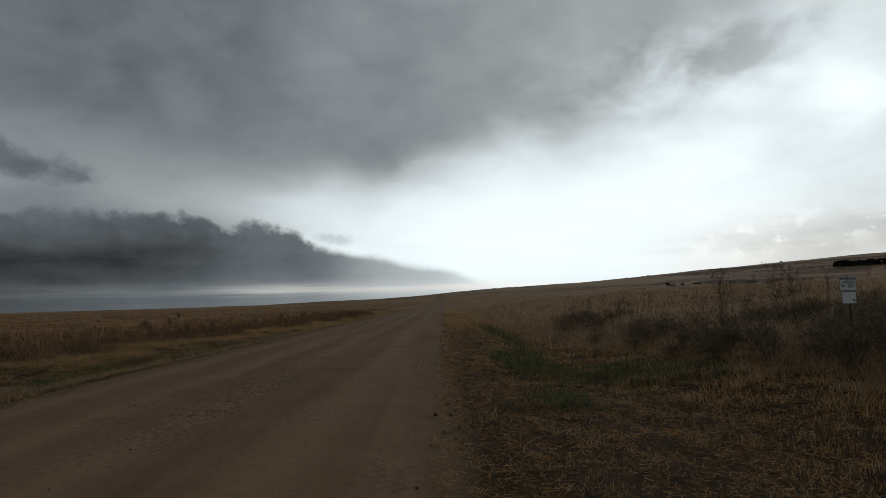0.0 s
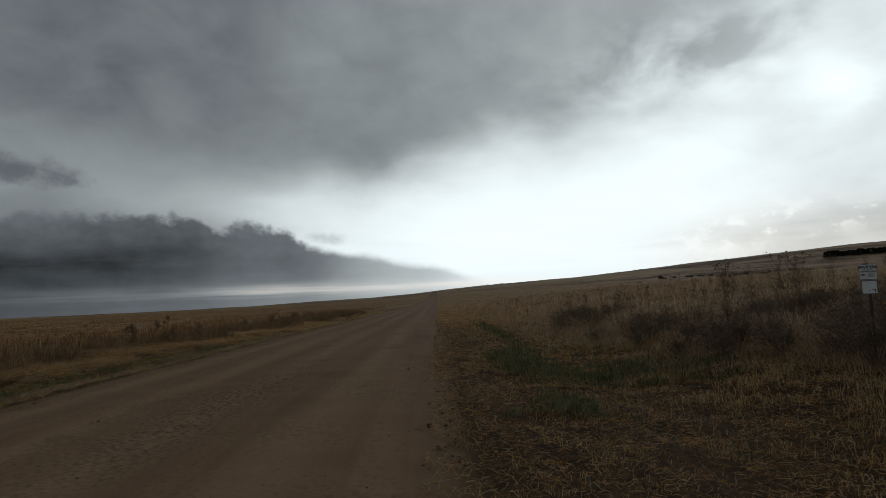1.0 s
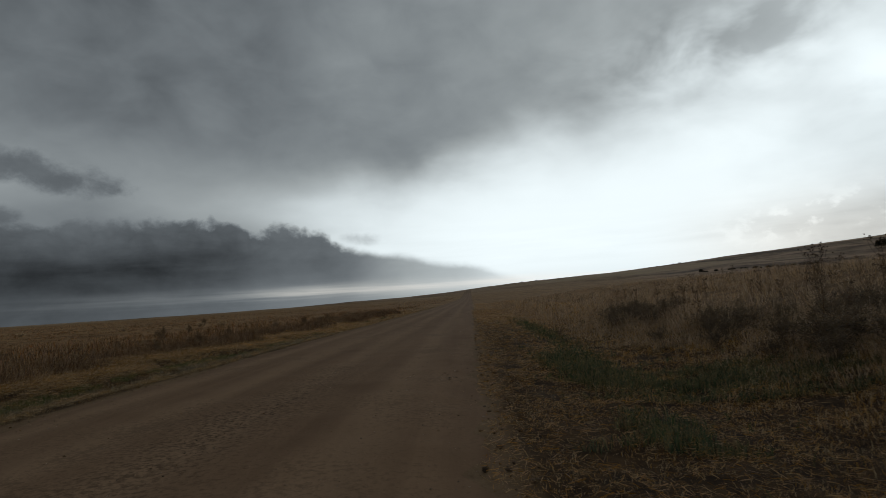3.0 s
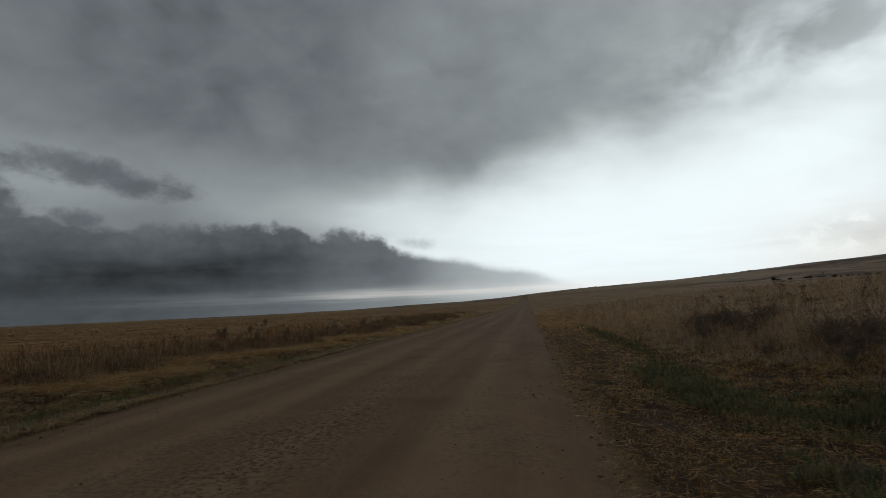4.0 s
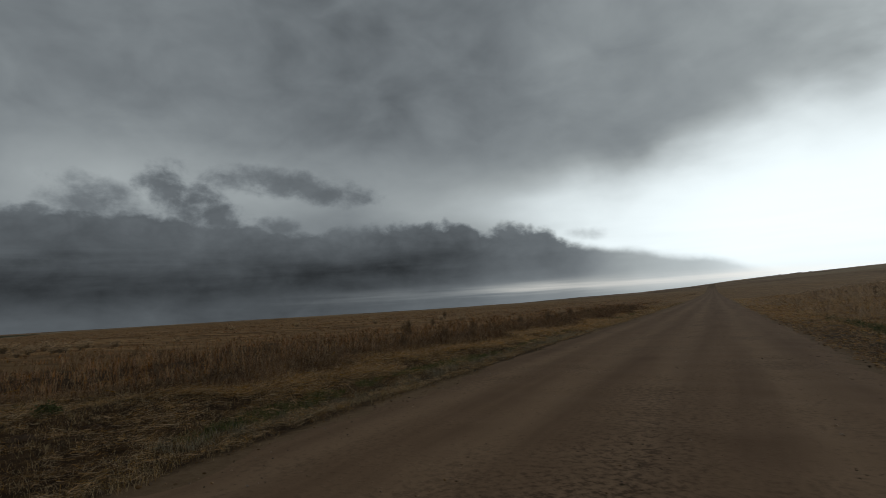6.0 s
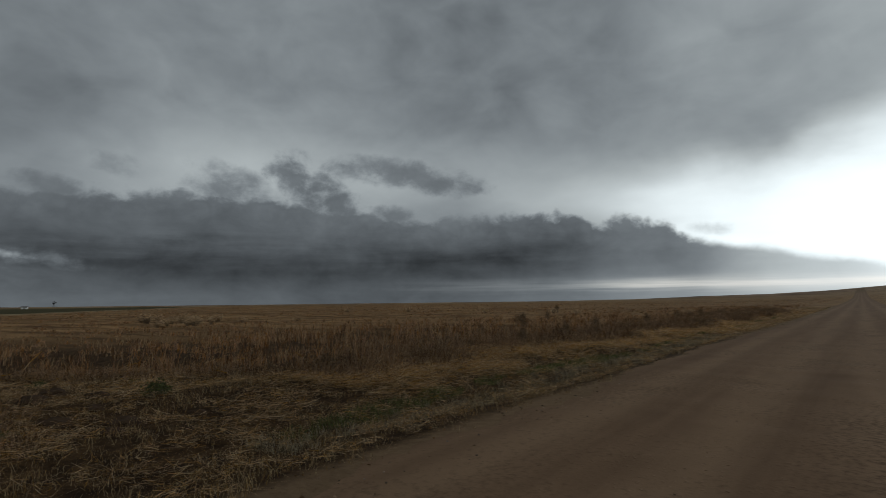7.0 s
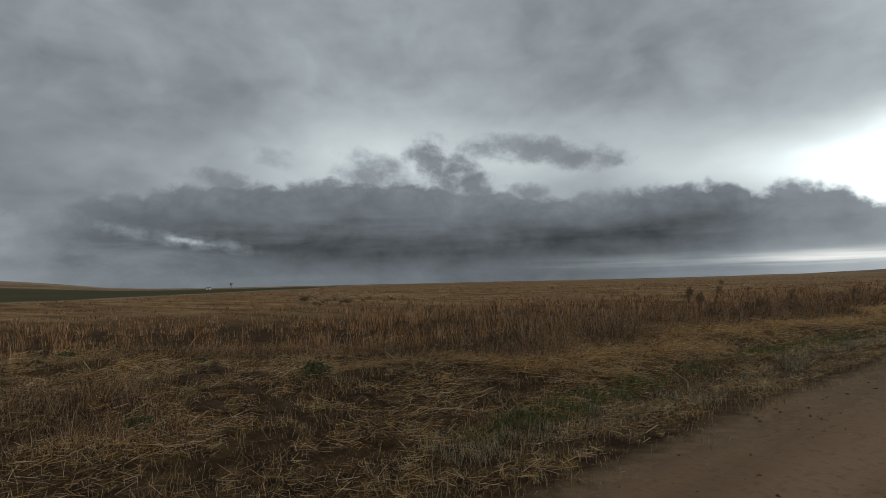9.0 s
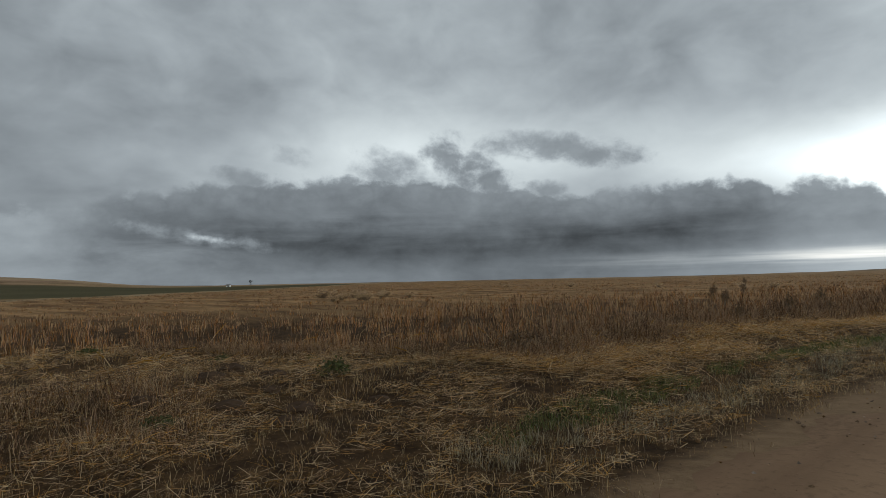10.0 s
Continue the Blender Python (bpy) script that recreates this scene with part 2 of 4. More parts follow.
def road_material():
    m = bpy.data.materials.new("dirt_road")
    m.use_nodes = True
    tree = m.node_tree
    bsdf = tree.nodes["Principled BSDF"]
    bsdf.inputs["Roughness"].default_value = 1.0
    bsdf.inputs["Specular IOR Level"].default_value = 0.04
    at = tree.nodes.new("ShaderNodeNewGeometry").outputs["Position"]
    split = tree.nodes.new("ShaderNodeSeparateXYZ")
    tree.links.new(at, split.inputs[0])
    x, y = Val(tree, split.outputs[0]), Val(tree, split.outputs[1])
    along = fractal(tree, vec(tree, x * 1.0, y * 0.05, 0.0), 1.3, 5.0, 0.6, 0.3)
    patch = fractal(tree, at, 0.35, 5.0, 0.6)
    grit = fractal(tree, at, 14.0, 5.0, 0.7)
    pebble = tree.nodes.new("ShaderNodeTexVoronoi")
    tree.links.new(at, pebble.inputs["Vector"])
    pebble.inputs["Scale"].default_value = 13.0
    stone = Val(tree, pebble.outputs["Distance"]).step(0.22, 0.12)
    wander = x + patch * 0.7
    track = bell(wander, -1.6, 0.38) + bell(wander, -3.4, 0.4) + bell(wander, -4.9, 0.4) + bell(wander, -6.5, 0.35)
    colour = blend(tree, (along * 1.6 + patch * 1.2 + 0.5).step(0.0, 1.0), (0.165, 0.100, 0.060), (0.275, 0.173, 0.103))
    colour = blend(tree, track.least(1.0) * 0.4, colour, (0.335, 0.22, 0.135))
    colour = blend(tree, (grit * 2.8 + patch * 2.4 + along * 0.8 + 0.25).step(0.2, 0.9) * 0.5, colour, (0.085, 0.054, 0.034))
    colour = blend(tree, stone * (patch * 3.0 + 0.2).step(0.0, 0.7) * 0.14, colour, (0.33, 0.25, 0.18))
    rubble = bell(x + patch * 1.2, -3.4, 0.75) * bell(y, 11.5, 4.5)
    colour = blend(tree, rubble * (grit * 3.5 + along * 1.2 + 0.3).step(0.1, 0.8) * 0.75, colour, (0.06, 0.038, 0.024))
    tree.links.new(colour, bsdf.inputs["Base Color"])
    node = tree.nodes.new("ShaderNodeBump")
    node.inputs["Strength"].default_value = 0.8
    node.inputs["Distance"].default_value = 0.011
    tree.links.new((grit * 0.5 + stone * 0.25 + along * 0.5).socket, node.inputs["Height"])
    tree.links.new(node.outputs[0], bsdf.inputs["Normal"])
    return m


def ground_material():
    """Soil and litter near by, fields of stubble, green winter crop and bare hills farther off."""
    m = bpy.data.materials.new("prairie")
    m.use_nodes = True
    tree = m.node_tree
    bsdf = tree.nodes["Principled BSDF"]
    bsdf.inputs["Roughness"].default_value = 0.95
    bsdf.inputs["Specular IOR Level"].default_value = 0.03
    at = tree.nodes.new("ShaderNodeNewGeometry").outputs["Position"]
    split = tree.nodes.new("ShaderNodeSeparateXYZ")
    tree.links.new(at, split.inputs[0])
    x, y = Val(tree, split.outputs[0]), Val(tree, split.outputs[1])
    broad = fractal(tree, at, 0.012, 5.0, 0.6)
    patch = fractal(tree, at, 0.16, 5.0, 0.6)
    litter = fractal(tree, at, 5.0, 6.0, 0.7)
    rows = fractal(tree, vec(tree, x * 0.05 + y * 0.01, y * 0.5 - x * 0.12, 0.0), 1.0, 4.0, 0.6)
    soil = blend(tree, (litter * 2.0 + patch + 0.45).step(0.1, 0.9), (0.03, 0.019, 0.012), (0.105, 0.062, 0.03))
    field = blend(tree, (rows * 2.2 + patch * 1.2 + litter * 0.6 + 0.5).step(0.05, 0.95), (0.135, 0.077, 0.038), (0.385, 0.235, 0.112))
    bands = fractal(tree, vec(tree, x * 0.002, y * 0.0016, 0.0) , 9.0, 5.0, 0.6, 1.0)
    hill = blend(tree, (broad * 1.8 + bands * 2.4 + patch * 0.5 + 0.5).step(0.05, 0.95), (0.085, 0.056, 0.038), (0.33, 0.22, 0.14))
    acres = fractal(tree, vec(tree, x * 0.0022 + y * 0.0006, y * 0.0013, 2.0), 2.4, 3.0, 0.5, 0.3)
    hill = blend(tree, (acres * 5.0 + patch * 0.3 + 0.4).step(0.2, 0.8) * 0.65, hill, (0.40, 0.29, 0.175))
    away = ((x + 4.0).power(2.0) + (y - 10.0).power(2.0)).power(0.5)
    colour = blend(tree, away.step(14.0, 40.0), soil, field)
    colour = blend(tree, (x + broad * 120.0).step(120.0, 220.0), colour, hill)
    colour = blend(tree, (away + broad * 300.0).step(350.0, 900.0), colour, hill)
    shoulder = (x + patch * 0.6 + litter * 0.25).step(-8.0, -7.5) * (x + patch * 0.6 + litter * 0.25).step(0.45, 0.0)
    dirt = blend(tree, (patch * 1.4 + litter * 1.2 + 0.5).step(0.0, 1.0), (0.145, 0.094, 0.054), (0.25, 0.165, 0.096))
    colour = blend(tree, shoulder, colour, dirt)
    # winter crop beyond the stubble, behind a pale track
    line = (x * -0.56 - y * 0.83) * 1.0
    crop_side = (line - 40.0 + patch * 4.0)
    crop = crop_side.step(0.0, 3.0) * (x * -1.0).step(88.0, 96.0)
    green = blend(tree, (broad * 1.5 + patch * 0.6 + 0.5).step(0.1, 0.9), (0.066, 0.060, 0.029), (0.10, 0.085, 0.043))
    colour = blend(tree, crop * (away + broad * 150.0).step(650.0, 500.0), colour, green)
    colour = blend(tree, bell(crop_side, -3.0, 3.5) * (x * -1.0).step(60.0, 90.0) * 0.7, colour, (0.30, 0.26, 0.17))
    tree.links.new(colour, bsdf.inputs["Base Color"])
    node = tree.nodes.new("ShaderNodeBump")
    node.inputs["Strength"].default_value = 0.8
    node.inputs["Distance"].default_value = 0.06
    tree.links.new((litter * 0.7 + patch * 0.6).socket, node.inputs["Height"])
    tree.links.new(node.outputs[0], bsdf.inputs["Normal"])
    return m


# ---- the lie of the land ----
ROAD_LEFT, ROAD_RIGHT = -7.55, 0.0


def smooth(v, a, b):
    s = np.clip((v - a) / (b - a), 0, 1)
    return s * s * (3 - 2 * s)


def wave(x, y, size, seed):
    """A cheap rolling relief between about -1 and 1."""
    rng = np.random.default_rng(seed)
    total = 0.0
    for k in range(5):
        turn, phase = rng.uniform(0, 6.28, 2)
        s = size / (1.0 + 0.7 * k)
        total = total + np.sin((x * np.cos(turn) + y * np.sin(turn)) * 6.28 / s + phase) / (1 + 0.5 * k)
    return total / 2.2


def land(x, y):
    """Height of the ground."""
    x, y = np.asarray(x, float), np.asarray(y, float)
    away = np.hypot(x + 4, y - 10)
    turn = np.degrees(np.arctan2(-(x + 4), y - 10))
    near = np.exp(-(away / 160.0) ** 2)
    side = smooth(x, 0.0, 1.2) + smooth(-x, 7.5, 8.8)
    z = -0.22 * np.exp(-((x - 3.4) / 1.7) ** 2) + 0.28 * smooth(x, 4.5, 9.0) + 1.7 * smooth(x, 7.0, 26.0) - 0.16 * np.exp(-((x + 9.0) / 1.0) ** 2)
    z = z + 0.16 * smooth(-x, 10.0, 13.0) + 0.05 * wave(x, y, 3.0, 4) * side
    z = z + 0.12 * wave(x, y, 26.0, 5) * smooth(np.maximum(x - 8, -x - 13), 0, 12)
    z = z * np.clip(near * 1.2, 0.2, 1)
    rise = 3.1 / (1 + np.exp(np.clip((turn + 15) / 9.5, -40, 40))) * smooth(turn, -178, -120)
    rise = rise + 0.4 * np.exp(-((turn + 4) / 8.5) ** 2) + 0.17 * np.exp(-((turn - 11) / 6.0) ** 2) + 0.16 * smooth(-turn, 28, 40) * smooth(turn, -178, -120)
    rise = rise + 1.15 / (1 + np.exp(np.clip(-(turn - 84) / 2.6, -40, 40))) * smooth(turn, 175, 130)
    far = np.minimum(away, 1300.0) * np.tan(np.radians(rise)) * smooth(away, 40, 1000)
    far = far + 1.4 * wave(x, y, 420.0, 8) * smooth(away, 150, 700)
    return z + far


def mesh_from(name, verts, faces, mat, smooth_shade=False):
    """A mesh object from arrays: verts (n, 3), faces (m, k)."""
    verts, faces = np.asarray(verts, np.float32), np.asarray(faces, np.int32)
    me = bpy.data.meshes.new(name)
    k = faces.shape[1]
    me.vertices.add(len(verts))
    me.vertices.foreach_set("co", verts.ravel())
    me.loops.add(faces.size)
    me.loops.foreach_set("vertex_index", faces.ravel())
    me.polygons.add(len(faces))
    me.polygons.foreach_set("loop_start", np.arange(0, faces.size, k, dtype=np.int32))
    me.polygons.foreach_set("use_smooth", np.full(len(faces), smooth_shade))
    me.update(calc_edges=True)
    me.validate()
    me.materials.append(mat)
    return new(name, me)


def grid_faces(rows, cols, wrap=False):
    i, j = np.meshgrid(np.arange(rows - 1), np.arange(cols if wrap else cols - 1), indexing="ij")
    a = (i * cols + j).ravel()
    b = (i * cols + (j + 1) % cols).ravel()
    return np.stack([a, b, b + cols, a + cols], 1)


def build_ground():
    rings = np.concatenate([[0.05], 0.6 * 1.055 ** np.arange(168)])
    rings = rings[rings < 4600]
    turns = np.radians(np.arange(0, 360, 0.9))
    r, a = np.meshgrid(rings, turns, indexing="ij")
    x, y = -4 - r * np.sin(a), 10 + r * np.cos(a)
    z = land(x, y)
    z = z - 0.08 * smooth(x, ROAD_LEFT + 0.5, ROAD_LEFT + 1.4) * smooth(-x, -ROAD_RIGHT + 0.4, -ROAD_RIGHT + 1.3) * (r < 900)
    ob = mesh_from("ground", np.stack([x, y, z], -1).reshape(-1, 3), grid_faces(len(rings), len(turns), True)[:, ::-1], ground_material(), True)
    return tagged(ob, "rolling prairie ground of dry soil, stubble and far hills", "ground", kind="structure")


def build_road():
    y = np.concatenate([np.arange(-40, 60, 0.25), 60 * 1.02 ** np.arange(0, 118)])
    u = np.linspace(0, 1, 34)
    yy, uu = np.meshgrid(y, u, indexing="ij")
    left = ROAD_LEFT + 0.16 * np.sin(yy * 0.83) + 0.10 * np.sin(yy * 2.31 + 1) + 0.12 * np.sin(yy * 0.19) - 0.35 * smooth(yy, 17, 24) + 0.7 * smooth(yy, 26, 60)
    right = ROAD_RIGHT + 0.05 * np.sin(yy * 1.1 + 2) + 0.05 * np.sin(yy * 3.1) + 0.05 * np.sin(yy * 0.27)
    x = left + (right - left) * uu
    edge = np.minimum(uu, 1 - uu)
    z = land(x, y[:, None]) + 0.065 * smooth(edge, 0.0, 0.16) - 0.012 * (edge < 0.015)
    for rut in (-1.6, -3.4, -4.9, -6.5):
        z = z - 0.022 * np.exp(-((x - rut - 0.12 * np.sin(yy * 0.13)) / 0.22) ** 2)
    z = z + 0.012 * wave(x, yy, 1.6, 12) + 0.007 * wave(x, yy, 0.55, 13)
    ob = mesh_from("road", np.stack([x, yy, z], -1).reshape(-1, 3), grid_faces(len(y), len(u))[:, ::-1], road_material(), True)
    return tagged(ob, "brown dirt road with worn wheel tracks and loose grit", "road", kind="structure")


build_ground()
build_road()


# ---- grasses ----
def blades(name, x, y, tall, wide, mat, lean=0.25, curve=0.35, seed=1, base=-0.02, wind=(0.0, 0.0), hearts=None, open_out=1.0):
    """Bent, tapering blades of grass that stand on the ground, all in one mesh."""
    rng = np.random.default_rng(seed)
    n = len(x)
    z = land(x, y) + base
    tall, wide = np.broadcast_to(tall, n), np.broadcast_to(wide, n)
    face = rng.uniform(0, 6.28, n)
    side = np.stack([np.cos(face), np.sin(face), np.zeros(n)], 1)
    turn = rng.uniform(0, 6.28, n)
    amount = np.abs(rng.normal(0, 1, n)) * lean + 0.03
    if hearts is not None:
        ox, oy = x - hearts[0], y - hearts[1]
        turn = np.arctan2(oy, ox) + rng.normal(0, 0.5, n)
        amount = amount * 0.5 + np.hypot(ox, oy) * open_out
    dx, dy = np.cos(turn) * amount + wind[0], np.sin(turn) * amount + wind[1]
    root = np.stack([x, y, z], 1)
    mid = root + np.stack([dx * tall * 0.45, dy * tall * 0.45, tall * 0.6], 1)
    bend = 1 + curve * rng.uniform(0.2, 2.0, n)
    tip = root + np.stack([dx * tall * bend, dy * tall * bend, tall * np.clip(1.0 - 0.35 * amount * bend, 0.35, 1)], 1)
    w = wide[:, None] * 0.5
    verts = np.stack([root - side * w, root + side * w, mid + side * w * 0.8, mid - side * w * 0.8, tip + side * w * 0.15, tip - side * w * 0.15], 1).reshape(-1, 3)
    k = np.arange(n)[:, None] * 6
    faces = np.concatenate([k + [0, 1, 2, 3], k + [3, 2, 4, 5]])
    return mesh_from(name, verts, faces, mat)


def litter(name, x, y, length, wide, mat, seed=1, lift=0.05, sweep=None):
    """Cut straws that lie on the ground across one another."""
    rng = np.random.default_rng(seed)
    n = len(x)
    turn = rng.uniform(0, 6.28, n) if sweep is None else rng.normal(sweep, 1.05, n)
    d = np.stack([np.cos(turn), np.sin(turn), rng.normal(0.05, 0.22, n)], 1) * (length * rng.uniform(0.4, 1.0, n))[:, None]
    c = np.stack([x, y, land(x, y) + rng.uniform(0.01, lift, n) + np.abs(d[:, 2]) * 0.5], 1)
    s = np.stack([-np.sin(turn), np.cos(turn), rng.normal(0, 0.5, n)], 1) * (np.broadcast_to(wide, n) * 0.5)[:, None]
    verts = np.stack([c - d / 2 - s, c - d / 2 + s, c + d / 2 + s, c + d / 2 - s], 1).reshape(-1, 3)
    return mesh_from(name, verts, np.arange(n)[:, None] * 4 + [0, 1, 2, 3], mat)


def scatter(count, box, seed, middle=(-4.0, 11.0), fall=1.0, nearest=3.0):
    """Places in a box, denser near the middle of the plan (density falls as 1 / distance ** fall)."""
    rng = np.random.default_rng(seed)
    got = np.zeros((0, 2))
    x0, x1, y0, y1 = box
    while len(got) < count:
        p = rng.uniform((x0, y0), (x1, y1), (count * 3, 2))
        r = np.hypot(p[:, 0] - middle[0], p[:, 1] - middle[1])
        got = np.concatenate([got, p[rng.random(len(p)) < (nearest / np.maximum(r, nearest)) ** fall]])
    return got[:count, 0], got[:count, 1]


def polar(count, r0, r1, a0, a1, seed, middle=(-4.0, 11.0), fall=1.0):
    """Places in a fan round the middle of the plan, even in distance (fall 1: density as 1 / distance)."""
    rng = np.random.default_rng(seed)
    u = rng.random(count)
    e = 2 - fall
    r = (r0 ** e + (r1 ** e - r0 ** e) * u) ** (1 / e)
    a = np.radians(rng.uniform(a0, a1, count))
    return middle[0] - r * np.sin(a), middle[1] + r * np.cos(a), r


def clumped(x, y, seed, spread=0.10, each=6):
    rng = np.random.default_rng(seed)
    n = len(x) * each
    return np.repeat(x, each) + rng.normal(0, spread, n), np.repeat(y, each) + rng.normal(0, spread, n)


# places of the bare earth mounds at the field edge
EARTH = np.array([(-12.6, 11.7), (-11.6, 10.8), (-11.1, 11.4), (-10.8, 11.1), (-11.9, 11.4), (-11.0, 12.3), (-12.9, 11.0), (-13.6, 11.5), (-12.2, 10.1)])


def field_edge(y):
    """Where the standing stubble begins, as x, for each y."""
    return -11.7 + 0.4 * np.sin(y * 0.5) + 0.3 * np.sin(y * 1.7) - 5.4 * smooth(-y, -17.5, -8.8) + 0.8 * smooth(y, 23, 40)


def crop_side(x, y):
    """Above 0 in the green crop beyond the stubble."""
    return np.where(x < -84, -0.56 * x - 0.83 * y - 37.0, -1.0)


def build_stubble():
    x, y, r = polar(18800, 7, 120, -5, 125, 21, fall=1.4)
    rng = np.random.default_rng(23)
    vigour = rng.uniform(0.4, 1.5, len(x))
    lift = np.repeat(vigour, 12)
    hx, hy = np.repeat(x, 12), np.repeat(y, 12)
    x, y = clumped(x, y, 22, 0.085, 12)
    rows = np.sin((0.24 * x + 0.97 * y) * 6.28 / 1.9 + 0.8 * wave(x, y, 14.0, 35))
    keep = (x < field_edge(y) + 0.5 * wave(x, y, 1.1, 36) - 2.2 * smooth(y, 15, 18) * (0.6 + 0.5 * wave(x, y, 2.3, 37))) & (wave(x, y, 2.6, 31) + 0.7 * wave(x, y, 9.0, 32) + 0.45 * rows > -0.42) & (crop_side(x, y) < 0)
    x, y, lift, hx, hy = x[keep], y[keep], lift[keep], hx[keep], hy[keep]
    r = np.hypot(x + 4, y - 11)
    patch = 1 + 0.45 * wave(x, y, 5.0, 33) + 0.3 * wave(x, y, 1.7, 34)
    edge = smooth(field_edge(y) - x, -0.3, 1.0)
    tall = rng.uniform(0.22, 0.46, len(x)) * lift * patch * (0.6 + 0.4 * edge) * (1 - 0.62 * smooth(field_edge(y) - x, 5.0, 22.0)) * (0.66 + 0.4 * smooth(y, 15.5, 22) * smooth(-r, -55, -25))
    wide = 0.0068 * np.maximum(1, r / 14.0) * rng.uniform(0.6, 1.5, len(x))
    wall = np.exp(-((field_edge(y) - x - 0.9) / 1.0) ** 2) * smooth(y, 11, 16)
    tall = tall * (1.0 + 0.4 * wall)
    ob = blades("stubble_field", x, y, np.clip(tall, 0.06, 0.85), wide, STUBBLE, 0.13 + 0.12 * smooth(y, 18, 26), 0.5, 24, hearts=(hx, hy), open_out=1.3)
    tagged(ob, "standing brown and straw coloured grain stubble across the field", "stubble", kind="stuff")


def build_far_tufts():
    x, y, r = polar(17000, 70, 420, -4, 118, 41, fall=1.2)
    keep = (x < -12) & (crop_side(x, y) < 0) & (wave(x, y, 30.0, 46) + 0.8 * wave(x, y, 9.0, 47) > -0.2)
    x, y, r = x[keep], y[keep], r[keep]
    rng = np.random.default_rng(42)
    x, y = clumped(x, y, 43, 0.5, 3)
    r = np.repeat(r, 3)
    ob = blades("far_stubble", x, y, rng.uniform(0.10, 0.24, len(x)), 0.006 * r / 10 * rng.uniform(0.6, 1.6, len(x)), STUBBLE, 0.25, 0.4, 44)
    tagged(ob, "distant rows of pale stubble across the plain", "stubble", kind="stuff")


def build_left_verge():
    # matted, cut straw along the field
    x, y = scatter(200000, (-20.0, -7.9, -4, 95), 51, (-9, 13), 1.1, 6.0)
    keep = (x > field_edge(y) - 1.2) & ((x < -9.7) | (wave(x, y, 1.2, 48) > -0.25)) & (wave(x, y, 2.2, 52) + 0.4 * wave(x, y, 0.8, 50) > -0.2 - 0.5 * np.exp(-((x - field_edge(y) - 0.9) / 0.8) ** 2))
    keep &= np.min(np.hypot(x[:, None] - EARTH[:, 0], y[:, None] - EARTH[:, 1]), 1) > 0.2
    x, y = x[keep], y[keep]
    r = np.hypot(x + 5, y - 10)
    ob = litter("mown_straw", x, y, 0.2, 0.0029 * np.maximum(1, r / 9), PALE_STRAW, 53, 0.08, 0.9)
    tagged(ob, "matted cut straw lying along the field edge", "straw", kind="stuff")
    # a windrow of longer straw swept against the stubble
    rng = np.random.default_rng(131)
    y = 14.6 + 34.0 * rng.random(24000) ** 1.2
    x = field_edge(y) + 0.85 + rng.normal(0, 0.5, 24000) + 0.25 * wave(y, y, 3.0, 132)
    keep = wave(x, y, 1.3, 133) > -0.45
    x, y = x[keep], y[keep]
    ob = litter("straw_windrow", x, y, 0.3, 0.0035 * np.maximum(1, np.hypot(x + 5, y - 10) / 9), ROADSIDE, 134, 0.13, 1.15)
    tagged(ob, "windrow of long golden straw against the stubble", "straw", kind="stuff")
    # standing clumps of brown grass where the stubble begins
    rng = np.random.default_rng(45)
    cy = 11 + 75 * rng.random(2300) ** 1.4
    cx = field_edge(cy) + 0.25 - np.abs(rng.normal(0.1, 1.7, 2300)) * (0.45 + 0.55 * smooth(cy, 15, 20))
    cx[:230], cy[:230] = rng.uniform(-13.5, -10.6, 230), 7.0 + 3.6 * rng.random(230)
    x, y = clumped(cx, cy, 39, 0.19, 31)
    cx, cy = np.repeat(cx, 31), np.repeat(cy, 31)
    vigour = np.repeat(rng.uniform(0.5, 1.35, 2300), 31)
    r = np.hypot(x + 5, y - 10)
    tall = rng.uniform(0.25, 0.62, len(x)) * vigour * (1 - 0.9 * np.clip(np.hypot(x - cx, y - cy), 0, 0.6)) * (0.5 + 0.55 * smooth(y, 13, 18))
    ob = blades("edge_grass", x, y, np.clip(tall, 0.08, 0.85), 0.005 * np.maximum(1, r / 11) * rng.uniform(0.6, 1.4, len(x)), EDGE_BRUSH, 0.3, 1.0, 38, wind=(0.06, 0.0), hearts=(cx, cy), open_out=1.6)
    tagged(ob, "clumps of brown grass standing along the field edge", "grass", kind="stuff")
    # short dry grass between straw and road
    x, y = scatter(17000, (-19.0, -7.5, -4, 120), 54, (-8, 14), 1.15, 5.0)
    x, y = clumped(x, y, 55, 0.08, 6)
    keep = (x > field_edge(y) - 0.5) & (x < -7.6 - 0.35 * smooth(y, 17, 24) + 0.7 * smooth(y, 26, 60) + 0.35 * wave(x, y, 1.6, 56)) & (wave(x, y, 1.9, 57) > -0.85)
    x, y = x[keep], y[keep]
    r = np.hypot(x + 5, y - 10)
    rng = np.random.default_rng(58)
    tall = rng.uniform(0.05, 0.16, len(x)) * (1 + 0.5 * wave(x, y, 2.4, 59))
    ob = blades("verge_grass", x, y, np.clip(tall, 0.03, 0.25), 0.0034 * np.maximum(1, r / 9), VERGE, 0.6, 1.0, 60)
    tagged(ob, "short dry yellow grass beside the dirt road", "grass", kind="stuff")
    # the green strip in the shallow ditch
    x, y = scatter(10000, (-10.6, -8.3, 12.5, 70), 61, (-9, 18), 0.9, 6.0)
    x, y = clumped(x, y, 62, 0.07, 8)
    keep = np.abs(x + 9.55 + 0.15 * np.sin(y * 0.4)) < (0.21 + 0.27 * wave(x, y, 3.0, 63)) * (1 - 0.75 * smooth(y, 22, 30))
    x, y = x[keep], y[keep]
    r = np.hypot(x + 5, y - 10)
